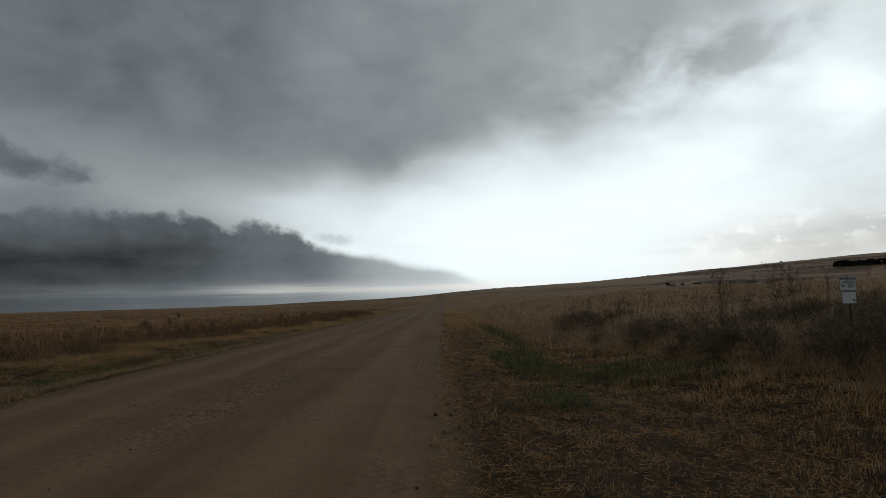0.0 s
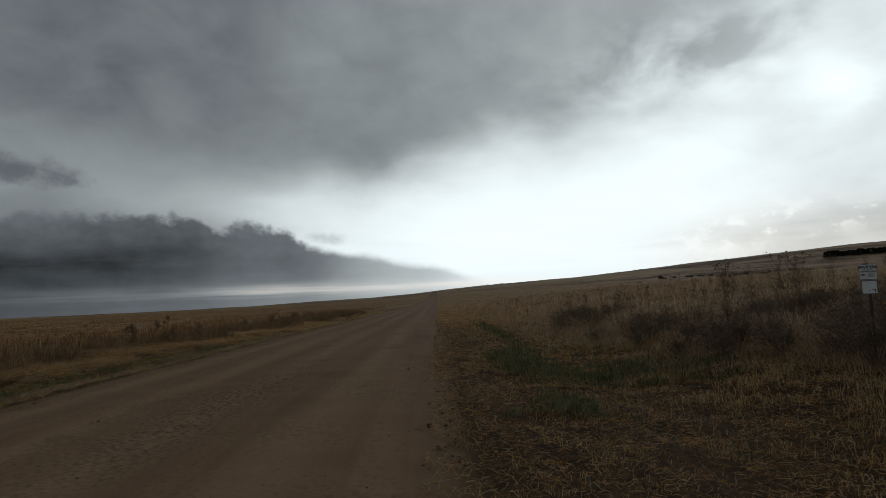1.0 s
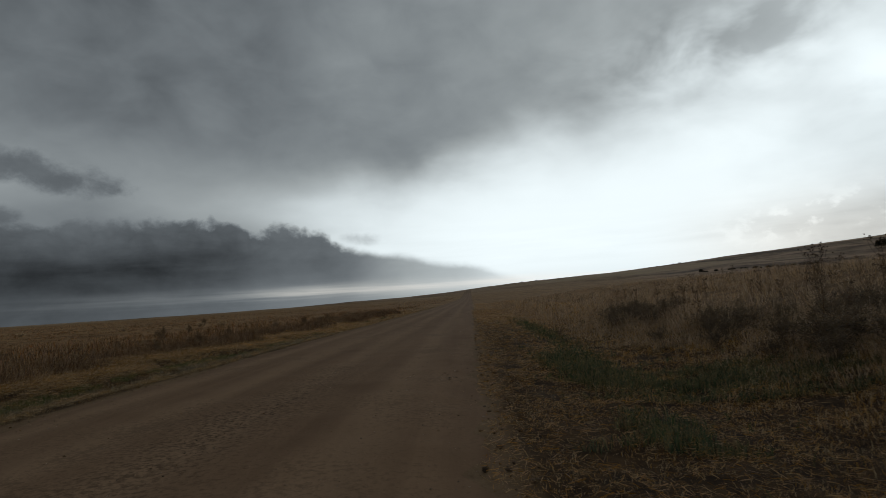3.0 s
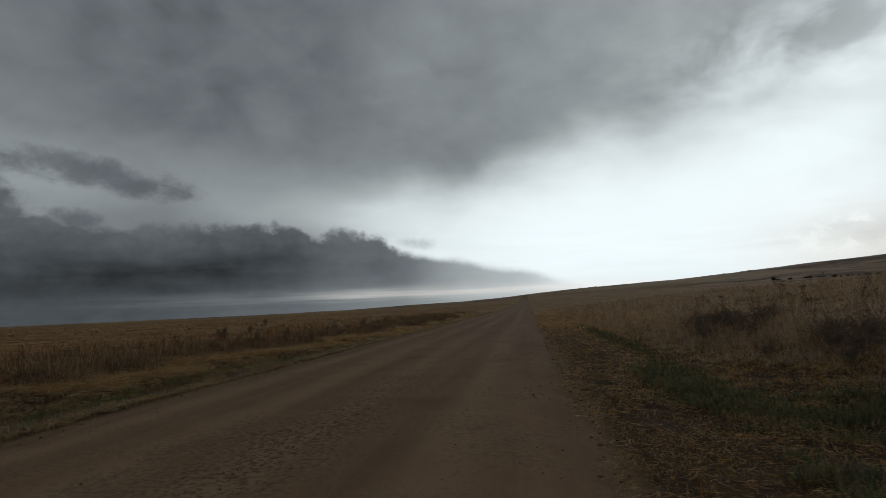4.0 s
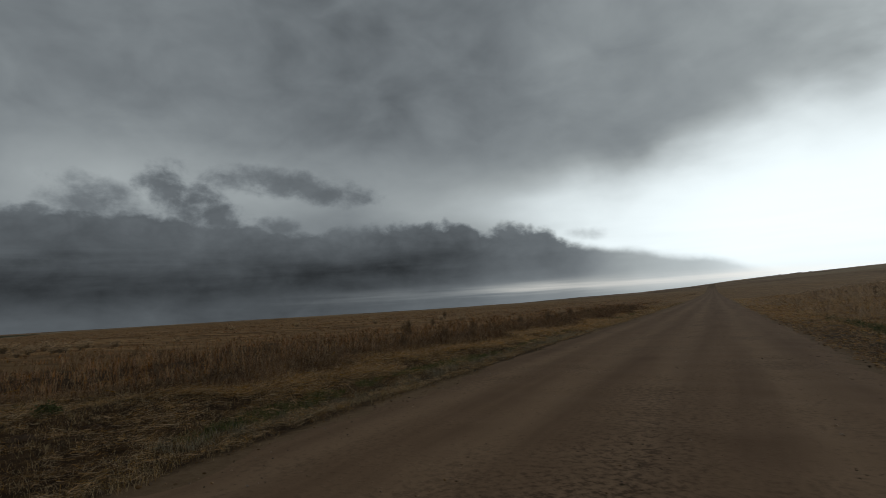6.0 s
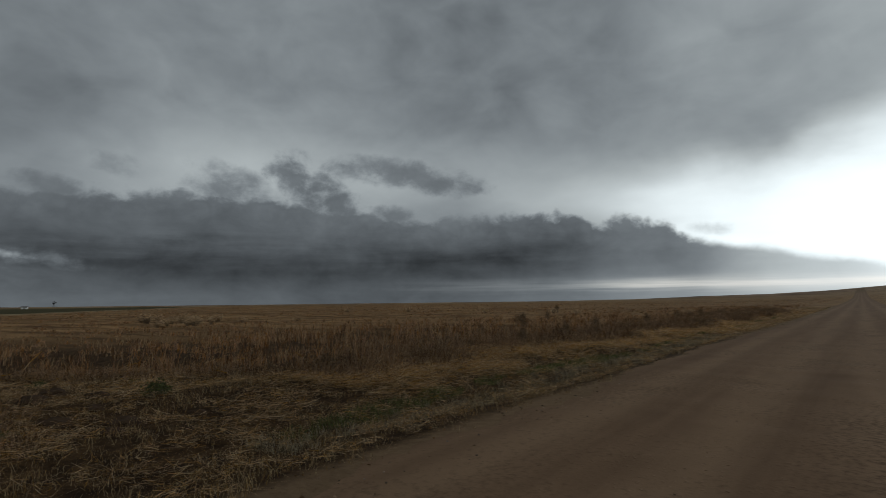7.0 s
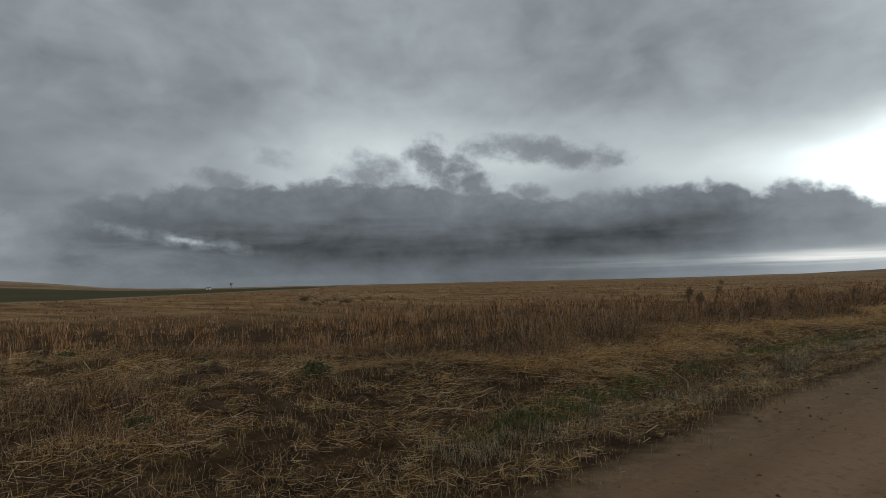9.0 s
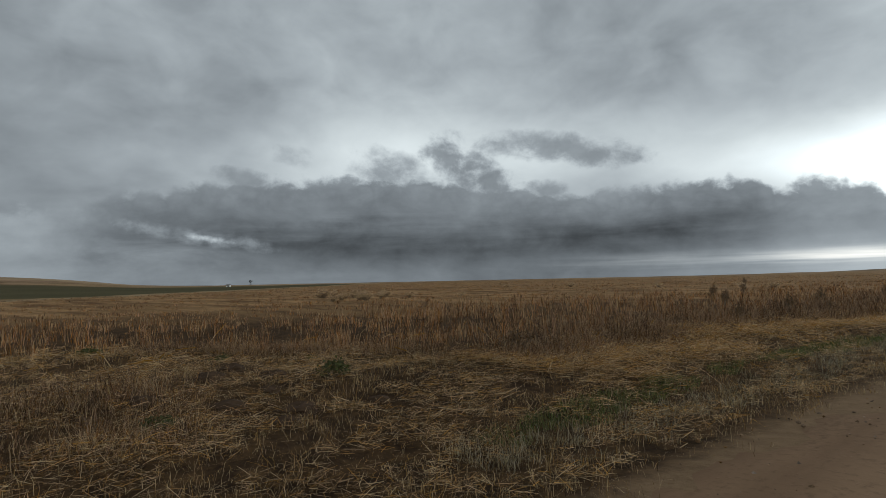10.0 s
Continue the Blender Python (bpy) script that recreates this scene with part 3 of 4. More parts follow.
    ob = blades("green_verge", x, y, np.random.default_rng(64).uniform(0.05, 0.16, len(x)), 0.006 * np.maximum(1, r / 10), DITCH_GREEN, 0.6, 0.8, 65)
    tagged(ob, "thin green grass in the shallow roadside ditch", "grass", kind="stuff")
    # pale seed weeds between the green strip and the road
    rng = np.random.default_rng(141)
    cy = 12 + 24 * rng.random(420) ** 1.3
    cx = -8.9 + rng.normal(0, 0.3, 420)
    x, y = clumped(cx, cy, 142, 0.06, 16)
    ob = blades("seed_weeds", x, y, rng.uniform(0.06, 0.19, len(x)), 0.005 * np.maximum(1, np.hypot(x + 5, y - 10) / 9), SEED_WEED, 0.5, 0.8, 143)
    tagged(ob, "low grey-green seed weeds beside the dirt road", "weeds", kind="stuff")


def build_right_side():
    # yellow grass beside the road
    x, y = scatter(12500, (-0.1, 9.0, 1, 130), 71, (1, 9), 1.1, 5.0)
    x, y = clumped(x, y, 72, 0.09, 7)
    keep = (x > 0.08 + 0.25 * wave(x, y, 1.3, 73) + 0.12 * wave(x, y, 0.5, 70)) & (wave(x, y, 1.8, 74) + 0.5 * wave(x, y, 0.7, 69) > -0.35)
    x, y = x[keep], y[keep]
    r = np.hypot(x, y)
    rng = np.random.default_rng(75)
    tall = rng.uniform(0.06, 0.22, len(x)) * (1 + 0.45 * wave(x, y, 2.0, 76)) * (0.4 + 0.75 * smooth(x, 1.5, 6))
    ob = blades("roadside_grass", x, y, np.clip(tall, 0.03, 0.35), 0.0036 * np.maximum(1, r / 9), ROADSIDE, 0.6, 0.9, 77)
    tagged(ob, "short dry yellow grass along the road edge", "grass", kind="stuff")
    x, y = scatter(95000, (-0.15, 8.0, 3, 70), 78, (1, 9), 1.1, 6.0)
    keep = (x > -0.12 + 0.2 * wave(x, y, 0.8, 68) + 0.15 * wave(x, y, 3.1, 49)) & (wave(x, y, 2.0, 67) > -0.5)
    x, y = x[keep], y[keep]
    ob = litter("dead_straw", x, y, 0.12, 0.0034 * np.maximum(1, np.hypot(x, y) / 10), RUSTY, 79, 0.06)
    tagged(ob, "dead straw lying among the roadside grass", "straw", kind="stuff")
    # green patches in the ditch
    x, y = scatter(24000, (0.9, 7.5, 5, 60), 81, (3, 11), 1.0, 4.0)
    x, y = clumped(x, y, 82, 0.08, 6)
    beds = np.exp(-((x - 2.0) / 0.7) ** 2 - ((y - 15.0) / 3.2) ** 2) + np.exp(-((x - 4.4) / 1.9) ** 2 - ((y - 12.6) / 1.6) ** 2) + np.exp(-((x - 1.9) / 0.6) ** 2 - ((y - 9.0) / 0.9) ** 2) + 0.8 * np.exp(-((x - 2.8) / 0.6) ** 2 - ((y - 30.0) / 12.0) ** 2)
    keep = beds + 0.4 * wave(x, y, 1.5, 84) + 0.35 * wave(x, y, 0.6, 83) > 0.5 + 0.25 * np.random.default_rng(80).random(len(x))
    x, y = x[keep], y[keep]
    r = np.hypot(x, y)
    ob = blades("green_grass", x, y, np.random.default_rng(85).uniform(0.08, 0.24, len(x)), 0.009 * np.maximum(1, r / 10), GREEN_GRASS, 0.45, 0.6, 86)
    tagged(ob, "patches of green grass in the roadside ditch", "grass", kind="stuff")
    # tall brown grass behind the ditch, in soft arching mounds
    cx, cy, r = polar(6200, 8, 130, -88, -1, 87, (0.0, 0.0), 1.3)
    rng = np.random.default_rng(90)
    vigour = rng.uniform(0.55, 1.25, len(cx))
    x, y = clumped(cx, cy, 88, 0.25, 23)
    cx, cy, vigour = np.repeat(cx, 23), np.repeat(cy, 23), np.repeat(vigour, 23)
    edge = 5.2 + 1.8 * smooth(-y, -15.5, -10.0) + 0.5 * np.sin(y * 0.45) + 0.3 * np.sin(y * 1.3) - 1.6 * smooth(y, 12, 22) - 0.7 * smooth(y, 22, 45)
    keep = (x > edge) & (wave(x, y, 3.4, 89) + 0.5 * wave(x, y, 1.2, 66) > -0.6)
    x, y, cx, cy, vigour, edge = x[keep], y[keep], cx[keep], cy[keep], vigour[keep], edge[keep]
    r = np.hypot(x, y)
    tall = rng.uniform(0.45, 1.15, len(x)) * vigour * (1 + 0.25 * wave(x, y, 4.0, 91)) * (0.45 + 0.55 * smooth(x - edge, 0, 2.5)) * (1 - 0.3 * smooth(r, 40, 120))
    tall = tall * (1 - 0.8 * np.clip(np.hypot(x - cx, y - cy), 0, 0.6))
    ob = blades("tall_grass", x, y, np.clip(tall, 0.15, 1.2), 0.0048 * np.maximum(1, r / 11) * rng.uniform(0.6, 1.5, len(x)), BROWN_GRASS, 0.42, 1.5, 92, wind=(-0.1, -0.05), hearts=(cx, cy), open_out=2.0)
    tagged(ob, "tall dead brown grass behind the roadside ditch", "grass", kind="stuff")


def build_ditch_grass():
    """Knee-high brown tufts between the green ditch and the brush."""
    rng = np.random.default_rng(121)
    cx, cy = rng.uniform(3.6, 10.0, 1500), 8.0 + 22.0 * rng.random(1500) ** 1.3
    near = 4.6 + 0.8 * smooth(-cy, -14.0, -10.0) + 0.5 * np.sin(cy * 0.9) - 0.8 * smooth(cy, 14, 26)
    keep = (cx > near) & (wave(cx, cy, 2.2, 122) > -0.45)
    cx, cy = cx[keep], cy[keep]
    vigour = np.repeat(rng.uniform(0.45, 1.15, len(cx)) * (0.55 + 0.45 * smooth(cx, 5.0, 7.5)), 30)
    x, y = clumped(cx, cy, 123, 0.15, 30)
    cx, cy = np.repeat(cx, 30), np.repeat(cy, 30)
    tall = rng.uniform(0.25, 0.8, len(x)) * vigour * (1 - 0.9 * np.clip(np.hypot(x - cx, y - cy), 0, 0.5))
    ob = blades("ditch_grass", x, y, np.clip(tall, 0.08, 0.9), 0.0042 * np.maximum(1, np.hypot(x, y) / 10) * rng.uniform(0.6, 1.4, len(x)), BROWN_GRASS, 0.3, 1.2, 124, wind=(-0.06, -0.04), hearts=(cx, cy), open_out=2.2)
    tagged(ob, "knee-high dead brown grass tufts along the ditch", "grass", kind="stuff")


# ---- single plants and things ----
def part(name, bm, mat, parent, label=""):
    me = bpy.data.meshes.new(name)
    bm.to_mesh(me)
    bm.free()
    me.materials.append(mat)
    ob = new(name, me)
    ob.parent = parent
    if label:
        ob["label"] = label
    return ob


def twig(bm, a, b, ra, rb, sides=5):
    """A tapered stick from a to b."""
    a, b = Vector(a), Vector(b)
    axis = (b - a).normalized()
    u = axis.orthogonal().normalized()
    v = axis.cross(u)
    rings = []
    for p, r in ((a, ra), (b, rb)):
        rings.append([bm.verts.new(p + (u * math.cos(k * 6.2832 / sides) + v * math.sin(k * 6.2832 / sides)) * r) for k in range(sides)])
    for k in range(sides):
        bm.faces.new((rings[0][k], rings[0][(k + 1) % sides], rings[1][(k + 1) % sides], rings[1][k]))
    bm.faces.new(rings[1])


def leaf(bm, p, way, size, rng):
    way = Vector(way).normalized()
    side = way.cross(Vector((rng.uniform(-1, 1), rng.uniform(-1, 1), rng.uniform(-1, 1)))).normalized() * size * 0.35
    p = Vector(p)
    bm.faces.new([bm.verts.new(q) for q in (p, p + way * size * 0.5 + side, p + way * size, p + way * size * 0.5 - side)])


def dry_weed(tall, seed, heads=26):
    """A dead branching weed: a stalk, side stems and a flat top of dark seed heads."""
    rng = random.Random(seed)
    top = new("dry_weed")
    bm = bmesh.new()
    ends = []
    lean = Vector((rng.uniform(-0.1, 0.1), rng.uniform(-0.1, 0.1), 1))
    points = [Vector((0, 0, -0.03)) + lean * tall * 0.86 * k / 5 + Vector((rng.gauss(0, 0.012), rng.gauss(0, 0.012), 0)) * k for k in range(6)]
    for k in range(5):
        twig(bm, points[k], points[k + 1], 0.012 - 0.0018 * k, 0.0102 - 0.0018 * k)
    for k in range(13):
        t = 0.5 + 0.5 * k / 12
        p = points[0].lerp(points[5], t)
        a = k * 2.4 + rng.uniform(-0.4, 0.4)
        up = tall * rng.uniform(0.93, 1.0) - p.z if k > 4 else tall * rng.uniform(0.12, 0.2)
        out = Vector((math.cos(a) * tall * 0.13 * rng.uniform(0.5, 1.2), math.sin(a) * tall * 0.13 * rng.uniform(0.5, 1.2), up))
        mid = p + Vector((out.x * 0.65, out.y * 0.65, out.z * 0.45))
        twig(bm, p, mid, 0.005, 0.0035, 4)
        twig(bm, mid, p + out, 0.0035, 0.0025, 4)
        ends.append(p + out)
        for _ in range(2):
            o = Vector((rng.gauss(0, 0.035), rng.gauss(0, 0.035), rng.uniform(0.0, 0.03))) * tall
            q = (p + out).lerp(mid, 0.3)
            twig(bm, q, q + o, 0.0025, 0.002, 3)
            ends.append(q + o)
    part("stalk", bm, WEED, top)
    bm = bmesh.new()
    for p in ends[:heads]:
        bmesh.ops.create_icosphere(bm, subdivisions=1, radius=rng.uniform(0.013, 0.024), matrix=Matrix.Translation(p) @ Matrix.Diagonal((1, 1, rng.uniform(0.6, 1.0), 1)))
    tagged(part("seed_cluster", bm, WEED, top, "dark dry seed heads"), kind="stuff")
    return top


def shrub(tall, wide, seed, stems=34, leaves=900, mat=SHRUB_LEAF):
    """A dark tangled bush of thin stems with small dry leaves."""
    rng = random.Random(seed)
    top = new("shrub")
    bm = bmesh.new()
    lv = bmesh.new()
    places = []
    for _ in range(stems):
        a, s = rng.uniform(0, 6.28), rng.uniform(0.15, 1.0)
        end = Vector((math.cos(a) * wide * 0.5 * s, math.sin(a) * wide * 0.5 * s, tall * rng.uniform(0.55, 1.05) * (1.15 - 0.5 * s)))
        root = Vector((rng.gauss(0, 0.07), rng.gauss(0, 0.07), -0.03))
        mid = root.lerp(end, 0.5) + Vector((rng.gauss(0, 0.05), rng.gauss(0, 0.05), tall * 0.1))
        twig(bm, root, mid, 0.008, 0.005, 4)
        twig(bm, mid, end, 0.005, 0.002, 4)
        for _ in range(5):
            p = mid.lerp(end, rng.uniform(-0.2, 0.95))
            q = p + Vector((rng.gauss(0, 1), rng.gauss(0, 1), rng.uniform(0, 1.4))) * 0.09 * tall
            twig(bm, p, q, 0.003, 0.0015, 3)
            places += [p.lerp(q, 0.5), q]
    for _ in range(leaves):
        p = rng.choice(places) + Vector((rng.gauss(0, 0.03), rng.gauss(0, 0.03), rng.gauss(0, 0.03)))
        leaf(lv, p, (rng.gauss(0, 1), rng.gauss(0, 1), rng.gauss(0.3, 0.8)), rng.uniform(0.02, 0.055), rng)
    tagged(part("brushwood", bm, SHRUB, top), kind="stuff")
    tagged(part("foliage", lv, mat, top), kind="stuff")
    return top


def stand(ob, x, y, turn=0.0, size=1.0, sink=0.0):
    ob.matrix_basis = pose(x, y, float(land(x, y)) - sink, 0, 0, turn) @ Matrix.Diagonal((size, size, size, 1))
    return ob


def placed(x, y, turn=0.0, sink=0.0):
    return pose(x, y, float(land(x, y)) - sink, 0, 0, turn)


def box_bm(sx, sy, sz, centre=(0, 0, 0), bevel=0.0):
    bm = bmesh.new()
    bmesh.ops.create_cube(bm, size=1, matrix=Matrix.Translation(centre) @ Matrix.Diagonal((sx, sy, sz, 1)))
    if bevel:
        bmesh.ops.bevel(bm, geom=bm.edges[:], offset=bevel, segments=2, affect="EDGES")
    return bm


PLATE = material("sign_plate", ((0.84, 0.86, 0.86), (0.74, 0.76, 0.76)), 6.0, rough=0.55, gloss=0.4)
INK = material("sign_ink", ((0.03, 0.03, 0.035), (0.05, 0.05, 0.05)), 8.0, rough=0.6)
POST = material("sign_post", ((0.10, 0.085, 0.07), (0.06, 0.05, 0.045)), 4.0, rough=0.8, bump=0.004)


def lettering(text, size, parent, at):
    curve = bpy.data.curves.new("lettering", "FONT")
    curve.body, curve.size, curve.align_x, curve.align_y, curve.extrude, curve.offset = text, size, "CENTER", "CENTER", 0.0006, size * 0.025
    temp = bpy.data.objects.new("temp", curve)
    scene.collection.objects.link(temp)
    me = bpy.data.meshes.new_from_object(temp.evaluated_get(bpy.context.evaluated_depsgraph_get()))
    bpy.data.objects.remove(temp)
    me.materials.clear()
    me.materials.append(INK)
    ob = new("lettering", me)
    ob.parent = parent
    ob.matrix_basis = pose(*at, 90, 0, 0)
    return ob


def build_sign(x, y, turn):
    top = tagged(new("roadside_sign"), "white access sign of two plates on a post in brush", "sign")
    part("post", box_bm(0.035, 0.03, 1.72, (0, 0.02, 0.72), 0.004), POST, top)
    up = part("upper_plate", box_bm(0.262, 0.004, 0.27, (0, 0, 1.425), 0.0015), PLATE, top)
    part("border", frame_bm(0.252, 0.26, 0.006, (0, -0.004, 1.425)), INK, up)
    lettering("WIHA", 0.075, up, (0.0, -0.005, 1.505))
    lettering("WALK-IN", 0.032, up, (0.0, -0.005, 1.458))
    lettering("HUNTING AREA", 0.03, up, (0.0, -0.005, 1.428))
    for side in (-1, 1):
        part("emblem", box_bm(0.018, 0.0015, 0.04, (side * 0.108, -0.004, 1.505), 0.0005), INK, up)
    part("emblem", box_bm(0.06, 0.0015, 0.022, (-0.075, -0.004, 1.375), 0.0005), INK, up)
    for k in range(4):
        part("text_bar", box_bm(0.10 - 0.015 * (k % 2), 0.0015, 0.006, (0.045, -0.004, 1.40 - 0.018 * k)), INK, up)
    low = part("lower_plate", box_bm(0.225, 0.004, 0.23, (0.0, 0, 1.16), 0.0015), PLATE, top)
    part("border", frame_bm(0.215, 0.22, 0.008, (0.0, -0.004, 1.16)), INK, low)
    part("emblem", box_bm(0.012, 0.0015, 0.05, (0.075, -0.004, 1.10)), INK, low)
    part("emblem", box_bm(0.05, 0.0015, 0.012, (0.055, -0.004, 1.122)), INK, low)
    for z in (1.49, 1.35, 1.22, 1.10):
        bolt = bmesh.new()
        bmesh.ops.create_cone(bolt, cap_ends=True, segments=8, radius1=0.007, radius2=0.005, depth=0.006, matrix=pose(0.0, -0.005, z, 90))
        part("bolt", bolt, POST, top)
    top.matrix_basis = placed(x, y, turn, -0.05)
    return top


def frame_bm(w, h, t, at):
    bm = bmesh.new()
    for cx, cz, sx, sz in ((0, h / 2, w, t), (0, -h / 2, w, t), (w / 2, 0, t, h - t), (-w / 2, 0, t, h - t)):
        bmesh.ops.create_cube(bm, size=1, matrix=Matrix.Translation((at[0] + cx, at[1], at[2] + cz)) @ Matrix.Diagonal((sx, 0.0015, sz, 1)))
    return bm


build_sign(7.45, 10.4, -30)

# dark brush round the sign and along the ditch
brush = tagged(shrub(1.05, 1.8, 3, 46, 1700), "dark leafless brush among tall dead grass", "shrub", "roadside brush")
stand(brush, 7.6, 10.9, 0)
rng = random.Random(5)
for x, y, size in ((6.95, 9.75, 0.85), (7.9, 9.8, 0.9), (5.9, 12.6, 0.55), (6.9, 10.6, 0.7), (5.4, 16.2, 0.5), (5.0, 19.0, 0.5), (9.0, 9.2, 0.9), (6.4, 13.6, 0.6), (8.4, 10.2, 1.0), (8.9, 11.6, 1.05), (6.7, 11.8, 0.75), (7.3, 13.2, 0.8), (9.6, 13.4, 0.95), (6.3, 15.0, 0.7), (10.6, 11.2, 1.05), (6.0, 18.0, 0.6), (8.2, 16.5, 0.75), (5.6, 14.0, 0.45), (11.5, 15.0, 0.9), (7.2, 20.5, 0.6)):
    one = copy_thing(brush, placed(x, y, rng.uniform(0, 360)))
    one.scale = (size, size, size * rng.uniform(0.85, 1.1))

for _ in range(26):
    x, y = rng.uniform(6.2, 13.5), rng.uniform(11.5, 20.0)
    if x < 5.0 + (y - 11.0) * 0.05 or x < 9.0 and y < 12.5:
        x += 2.0
    one = copy_thing(brush, placed(x, y, rng.uniform(0, 360)))
    size = rng.uniform(0.55, 0.85)
    one.scale = (size * 1.35, size * 1.35, size * 0.9)

for _ in range(10):
    one = copy_thing(brush, placed(rng.uniform(5.2, 9.5), rng.uniform(18.0, 30.0), rng.uniform(0, 360)))
    size = rng.uniform(0.5, 0.8)
    one.scale = (size * 1.4, size * 1.4, size)

# tall dead weeds that stand above the grass
weed = tagged(dry_weed(2.0, 4, 39), "tall dead weed with dark seed heads", "weed", "tall dead weeds")
stand(weed, 8.0, 16.4, 20)
for x, y, size in ((8.35, 16.9, 0.92), (10.2, 17.2, 1.05), (10.55, 17.0, 1.0), (10.9, 17.8, 0.9), (9.3, 18.5, 0.8), (13.0, 19.0, 0.85), (6.6, 21.0, 0.7), (5.4, 24.0, 0.62), (7.4, 26.0, 0.75), (12.0, 22.0, 0.8), (14.5, 18.0, 0.9), (9.2, 28.0, 0.8)):
    one = copy_thing(weed, placed(x, y, rng.uniform(0, 360)))
    one.scale = (size, size, size)

small = tagged(dry_weed(1.2, 14, 30), "dead brown sunflower stalk among tall grass", "weed", "dead stalks in the tall grass")
stand(small, 9.0, 15.0, 0)
for _ in range(64):
    turn, away = rng.uniform(-52, -6), rng.uniform(13, 60)
    x, y = -away * math.sin(radians(turn)), away * math.cos(radians(turn))
    if x < 6.5:
        continue
    one = copy_thing(small, placed(x, y, rng.uniform(0, 360)))
    f = rng.uniform(0.7, 1.15)
    one.scale = (f * 1.1, f * 1.1, f)

# weeds and green tufts in the stubble
DRY_LEAF = material("dry_leaf", ((0.20, 0.13, 0.075), (0.10, 0.068, 0.04)), 2.0, island=0.6, thin=0.3)
low = tagged(shrub(0.5, 0.8, 9, 34, 520, DRY_LEAF), "low dark tumbleweed in the stubble edge", "weed", "low weeds in the stubble")
stand(low, -12.2, 15.7, 0)
for x, y, size in ((-13.0, 15.0, 0.6), (-12.6, 21.5, 0.6), (-15.8, 14.2, 0.4), (-12.2, 30.0, 0.7), (-12.5, 26.0, 0.55), (-11.9, 36.0, 0.7), (-17.0, 18.0, 0.6), (-22.0, 22.0, 0.8), (-20.8, 43.3, 1.4), (-21.0, 40.1, 1.4), (-34.0, 73.0, 1.9), (-12.3, 24.0, 1.1), (-12.6, 28.0, 1.2), (-13.4, 33.0, 1.3), (-12.9, 39.0, 1.4), (-13.4, 47.0, 1.5), (-14.5, 25.0, 1.1), (-16.0, 31.0, 1.3), (-13.6, 55.0, 1.6), (-18.5, 35.0, 1.3)):
    one = copy_thing(low, placed(x, y, rng.uniform(0, 360)))
    one.scale = (size * 0.45, size * 0.45, size * 1.15)

LEAFY = material("green_weed_leaf", ((0.07, 0.085, 0.036), (0.11, 0.105, 0.05)), 3.0, island=0.4)
tuft = tagged(shrub(0.16, 0.46, 12, 22, 700, LEAFY), "low green weed on bare straw ground", "weed", "green weeds")
stand(tuft, -12.25, 12.35, 0)
for x, y, size in ((-14.9, 11.7, 0.7), (-17.0, 10.1, 0.9), (-11.3, 10.1, 0.7), (-14.0, 12.9, 0.5)):
    one = copy_thing(tuft, placed(x, y, rng.uniform(0, 360)))
    one.scale = (size, size, size * 0.9)

def soil_mound(seed, size):
    """A low heap of dark crumbled earth."""
    rng = random.Random(seed)
    bm = bmesh.new()
    bmesh.ops.create_icosphere(bm, subdivisions=3, radius=1.0)
    for v in bm.verts:
        n = noise.noise(v.co * 1.7 + Vector((seed, 0, 0))) * 0.35 + noise.noise(v.co * 5.0) * 0.13
        v.co = v.co * (1 + n)
        v.co = Vector((v.co.x * size, v.co.y * size * 0.75, max(v.co.z, -0.2) * size * 0.4))
    me = bpy.data.meshes.new("soil_mound")
    bm.to_mesh(me)
    bm.free()
    me.materials.append(CLOD)
    return new("soil_mound", me)


mound = tagged(soil_mound(3, 0.22), "low mound of dark bare earth in straw", "soil mound", "earth mounds at the field edge")
stand(mound, *EARTH[0], 10)
for (x, y), size in zip(EARTH[1:], (1.0, 1.1, 0.9, 0.7, 0.8, 1.1, 1.0, 0.8)):
    one = copy_thing(mound, placed(x, y, rng.uniform(0, 360)))
    one.scale = (size, size, size)


def loose_stalk(points, thick):
    bm = bmesh.new()
    for a, b in zip(points, points[1:]):
        twig(bm, a, b, thick, thick * 0.85)
    me = bpy.data.meshes.new("loose_stalk")
    bm.to_mesh(me)
    bm.free()
    me.materials.append(STRAW)
    return new("loose_stalk", me)


for k in range(26):
    x, y = rng.uniform(-16.5, -10.8), rng.uniform(10, 24)
    a, rise, size = rng.uniform(0, 6.28), rng.uniform(0.05, 0.7), rng.uniform(0.35, 0.8)
    end = Vector((math.cos(a) * math.cos(rise), math.sin(a) * math.cos(rise), math.sin(rise))) * size
    ob = loose_stalk([Vector((0, 0, 0)), end * 0.5 + Vector((0, 0, 0.04)), end], 0.007)
    ob.matrix_basis = placed(x, y)
    tagged(ob, "long pale dry stalk fallen among the straw", "stalk", "fallen stalks")

# heaps of blown dry weed out in the stubble
TUMBLE = material("tumbleweed", ((0.68, 0.50, 0.30), (0.45, 0.31, 0.18)), 2.0, island=0.5, thin=0.4)
heap = tagged(shrub(0.6, 1.3, 19, 40, 900, TUMBLE), "heap of pale blown tumbleweed in the stubble", "tumbleweed", "tumbleweed heaps")
stand(heap, -42.0, 34.0)
for k in range(22):
    turn, away = rng.uniform(59, 67), rng.uniform(36, 54)
    if k > 14:
        turn, away = rng.uniform(8, 55), rng.uniform(30, 90)
    x, y = -5 - away * math.sin(radians(turn)), 10 + away * math.cos(radians(turn))
    one = copy_thing(heap, placed(x, y, rng.uniform(0, 360)))
    f = rng.uniform(0.8, 1.3)
    one.scale = (f, f, f)

build_stubble()
build_far_tufts()
build_left_verge()
build_right_side()
build_ditch_grass()


